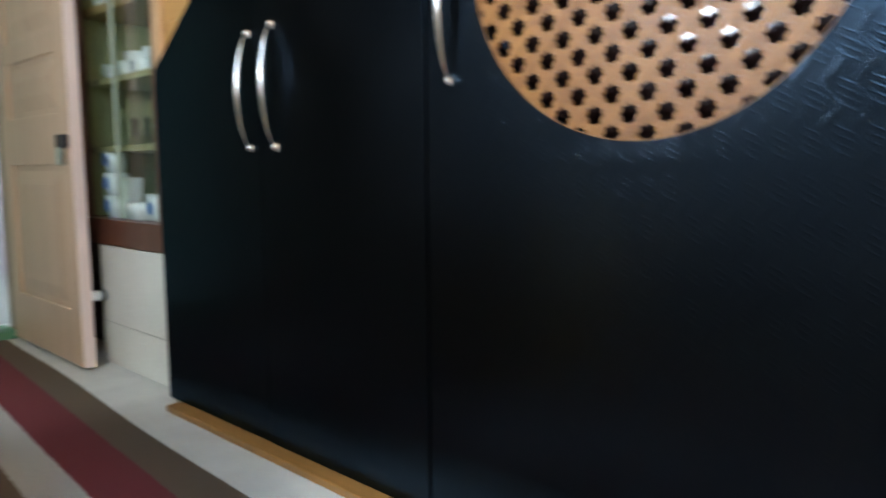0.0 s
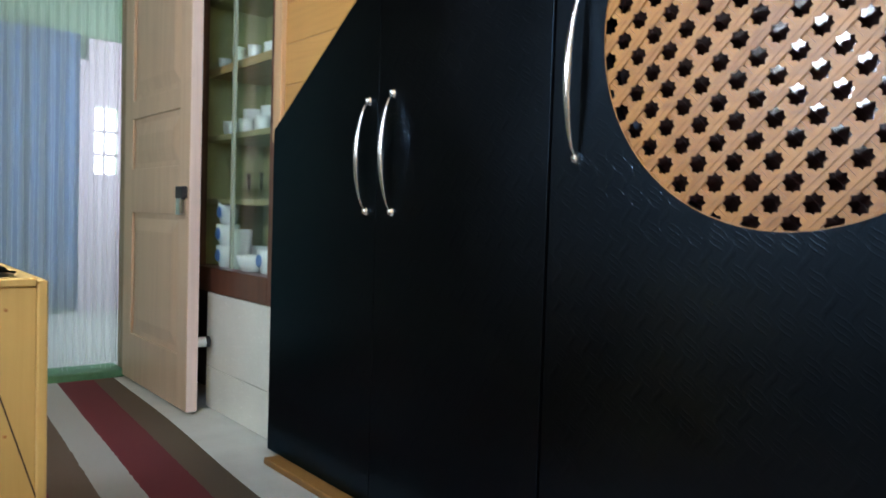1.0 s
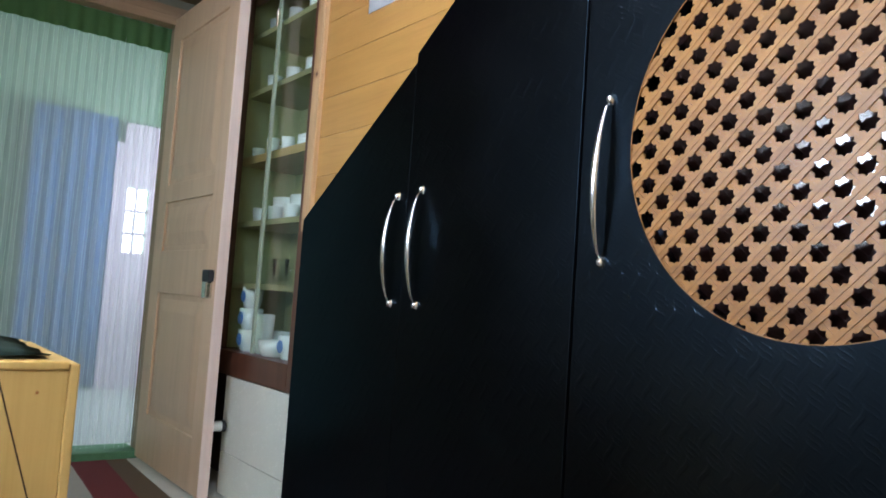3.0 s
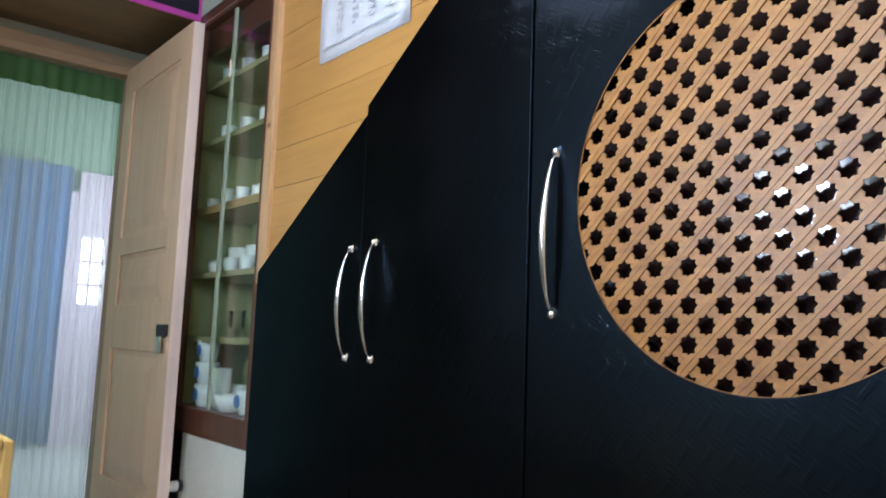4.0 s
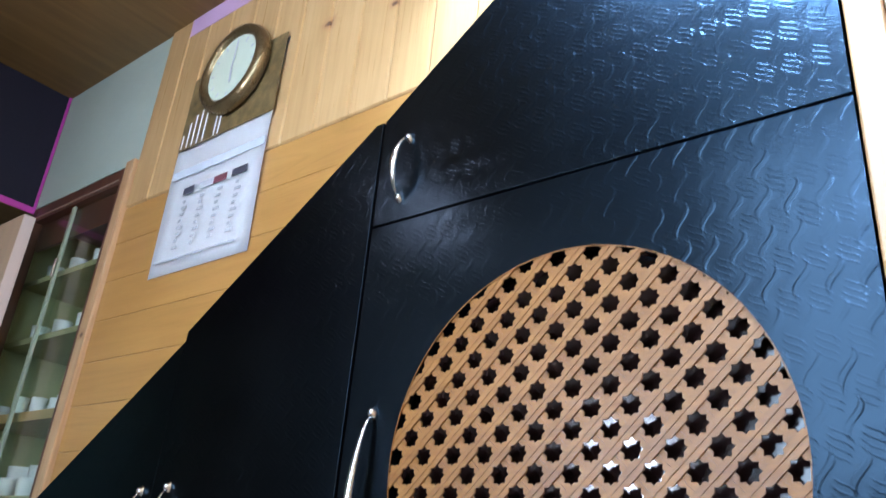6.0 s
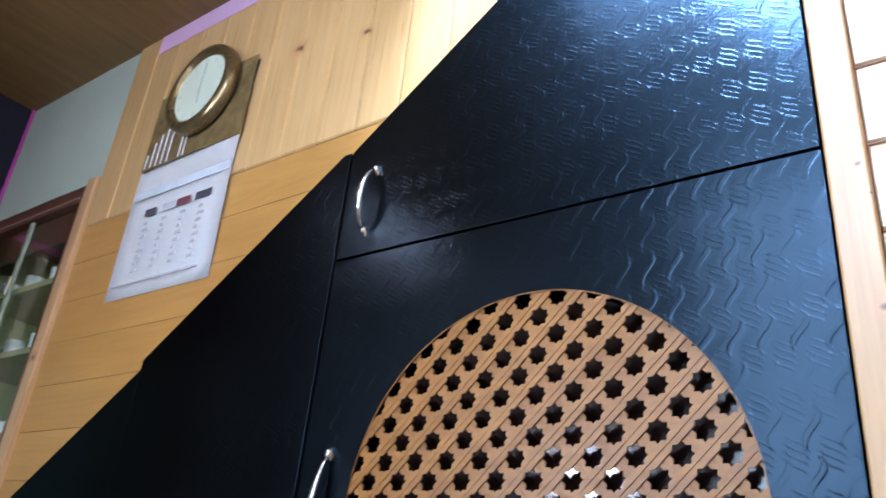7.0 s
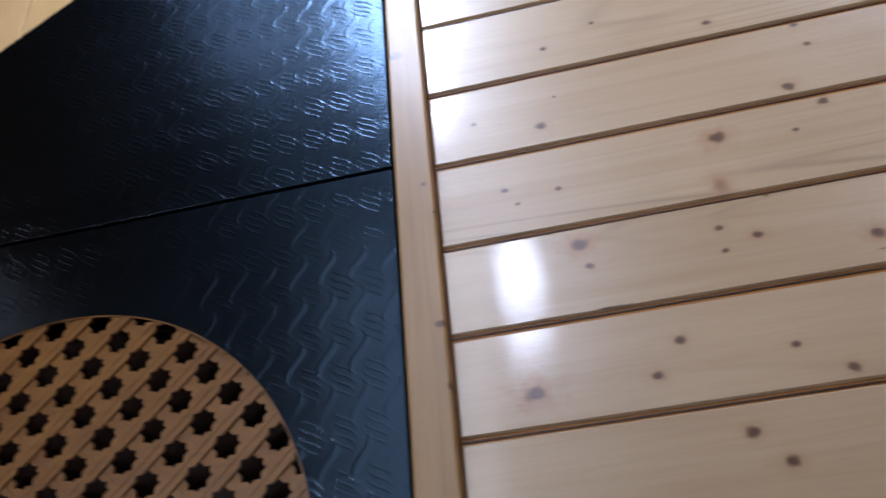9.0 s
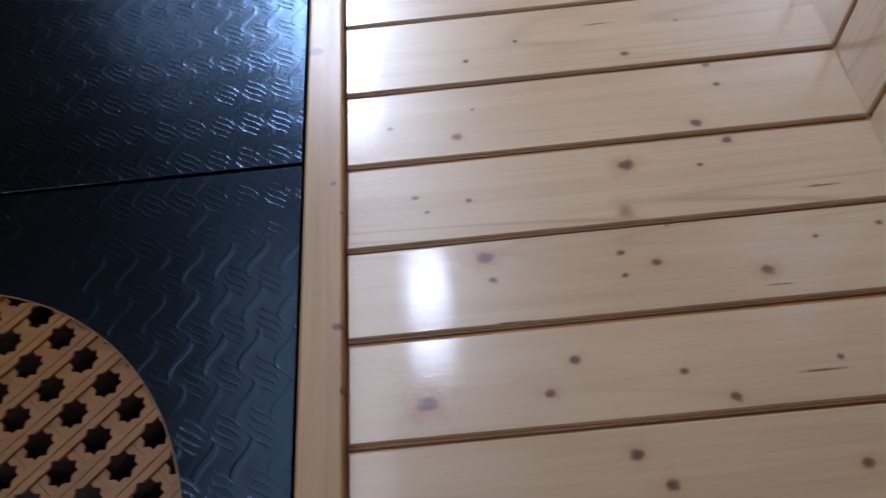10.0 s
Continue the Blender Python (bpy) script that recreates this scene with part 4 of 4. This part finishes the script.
for c in range(4):
    for r in range(8):
        x = -1.835 + 0.083 * c
        z = 1.868 - 0.021 * r
        part("printed_bar", B(x + 0.02, x + 0.034 + 0.012 * ((r * 5 + c) % 3) / 2, WALL - 0.0172, WALL - 0.0160, z, z + 0.008), GREY_INK, calendar)
part("printed_bar", B(-1.90, -1.52, WALL - 0.0150, WALL - 0.0135, 1.688, 1.693), GREY_INK, calendar)

clock = thing("wall_clock", "round brass-rimmed wall clock with a pale dial", "clock")
KX, KZ, KR = -1.665, 2.272, 0.150
part("case", disc_on_wall(bmesh.new(), KX, KZ, [(KR * 0.9, WALL - 0.019), (KR, WALL - 0.028), (KR, WALL - 0.045), (KR * 0.95, WALL - 0.060), (KR * 0.84, WALL - 0.064), (KR * 0.76, WALL - 0.055), (KR * 0.76, WALL - 0.046)], 56), BRASS, clock, "aged brass rim", True)
part("dial", disc_on_wall(bmesh.new(), KX, KZ, [(KR * 0.755, WALL - 0.046), (KR * 0.755, WALL - 0.048)], 48), CLOCK_FACE, clock, "pale green dial")
for k in range(12):
    a = math.pi * k / 6
    bm = bmesh.new()
    block(bm, -0.0022, 0.0022, 0, 0.0008, 0.088, 0.104)
    bmesh.ops.transform(bm, matrix=Matrix.Translation((KX, WALL - 0.0490, KZ)) @ Matrix.Rotation(a, 4, "Y"), verts=bm.verts)
    part("mark", bm, GREY_INK, clock)
for a, length, w in ((0.05, 0.085, 0.003), (3.05, 0.055, 0.004)):
    bm = bmesh.new()
    block(bm, -w, w, 0, 0.001, -0.012, length)
    bmesh.ops.transform(bm, matrix=Matrix.Translation((KX, WALL - 0.0512, KZ)) @ Matrix.Rotation(a, 4, "Y"), verts=bm.verts)
    part("pointer", bm, GREY_INK, clock)

tagged(finish("ceiling_tape", B(-2.06, -0.76, PINE_Y - 0.006, PINE_Y - 0.0045, 2.585, CEIL), LILAC), "lilac tape strip along the wall under the ceiling", "tape", kind="structure")

# ---- crockery in the cabinet ----
def cup(name, label, x, y, z, r, h, group="", handle=True, material=None, band=False):
    c = thing(name, label, "crockery", (0, 0, 0), group)
    bm = bmesh.new()
    lathe(bm, [(r * 0.62, 0), (r * 0.72, h * 0.05), (r * 0.92, h * 0.45), (r, h), (r * 0.93, h), (r * 0.85, h * 0.45), (r * 0.5, h * 0.1)], x, y, z, 20)
    part("body", bm, material or PORCELAIN, c, smooth=True)
    if handle:
        path = [(x - r * 0.85, y - 0.004, z + h * 0.8), (x - r * 1.35, y - 0.006, z + h * 0.75), (x - r * 1.5, y - 0.006, z + h * 0.5), (x - r * 1.3, y - 0.006, z + h * 0.28), (x - r * 0.8, y - 0.004, z + h * 0.2)]
        part("cup_handle", tube(bm=bmesh.new(), path=path, radius=0.0045, steps=6), PORCELAIN, c, smooth=True)
    if band:
        part("motif", disc_on_wall(bmesh.new(), x, z + h * 0.55, [(r * 0.55, y - r * 0.93), (r * 0.45, y - r * 1.0)], 16), BLUE_GLAZE, c, "blue glazed motif")
    return c


FLOOR_Z = 0.545
for k, (r, h) in enumerate(((0.046, 0.085), (0.047, 0.082), (0.043, 0.085))):
    z = FLOOR_Z + sum((0.085, 0.082, 0.085)[:k])
    cup("mug", "white mug with a blue motif, stacked", -2.79, 0.140, z, r, h, "stacked mugs", True, band=True)
cup("jar", "tall plain white jar on the cabinet floor", -2.685, 0.150, FLOOR_Z, 0.040, 0.150, "", False)
cup("mug", "white mug with a blue motif, stacked", -2.72, 0.235, FLOOR_Z, 0.045, 0.085, "stacked mugs", False, band=True)
cup("bowl", "white bowl on the cabinet floor", -2.565, 0.140, FLOOR_Z, 0.060, 0.060, "bowls", False)
cup("cup", "white cup with a leaf motif", -2.45, 0.150, FLOOR_Z, 0.044, 0.085, "cups", True, band=True)
for k in range(4):
    cup("glass", "clear drinking glass on a shelf", -2.80 + 0.11 * k, 0.20, 0.81, 0.034, 0.105, "glasses", False, material=CLEAR)
for k in range(7):
    cup("cup", "small white cup on a shelf", -2.86 + 0.072 * k, 0.17 + 0.04 * (k % 2), 1.055, 0.030, 0.062, "cups", k % 2 == 0)
for k in range(5):
    cup("cup", "small white cup on a shelf", -2.36 - 0.075 * k, 0.290 - 0.006 * (k % 2), 1.318, 0.031, 0.060 + 0.01 * (k % 2), "cups", k % 2 == 0)
for k in range(2):
    cup("bowl", "white bowl beside the cups on a shelf", -2.352, 0.158 + 0.115 * k, 1.055, 0.050, 0.048, "bowls", False)
for k in range(3):
    cup("dish", "white dish upright behind the cups", -2.80 + 0.16 * k, 0.26, 1.055, 0.062, 0.110, "dishes", False)
for k in range(8):
    cup("cup", "small white cup on a shelf", -2.88 + 0.068 * k, 0.15 + 0.05 * (k % 2), 1.318, 0.026, 0.045 + 0.012 * (k % 3), "cups", k % 3 == 0)
for k in range(6):
    cup("cup", "small white cup on a shelf", -2.84 + 0.085 * k, 0.18 + 0.04 * (k % 2), 1.588, 0.033, 0.075, "cups", k % 2 == 1)
for k in range(6):
    cup("cup", "small white cup on a shelf", -2.86 + 0.088 * k, 0.18 + 0.05 * (k % 2), 1.825, 0.034, 0.08, "cups", False)

# cloth on the box
bm = bmesh.new()
n = 14
g = [[bm.verts.new((BXF - 0.42 + 0.40 * i / n, BYE - 0.72 + 0.68 * j / n, BZT + 0.002 + 0.014 * abs(noise.noise(Vector((i * 0.5, j * 0.4, 3)))) + (0.010 if 0 < i < n and 0 < j < n else 0))) for i in range(n + 1)] for j in range(n + 1)]
for j in range(n):
    for i in range(n):
        bm.faces.new((g[j][i], g[j][i + 1], g[j + 1][i + 1], g[j + 1][i]))
bmesh.ops.solidify(bm, geom=bm.faces[:], thickness=0.002)
tagged(finish("folded_cloth", bm, DARK_CLOTH, True), "dark green folded cloth lying on the box", "cloth")

# bulb hanging behind the walker
lamp = thing("hanging_bulb", "small bare bulb hanging from the ceiling", "lamp")
part("cord", tube(bmesh.new(), [(-1.88, -1.2, 2.44), (-1.878, -1.2, 2.55), (-1.88, -1.2, CEIL)], 0.003, 6), BLACK_RUBBER, lamp)
part("holder", lathe(bmesh.new(), [(0.014, 0.0), (0.018, 0.01), (0.018, 0.05), (0.008, 0.06)], -1.88, -1.2, 2.385, 16), BLACK_RUBBER, lamp)
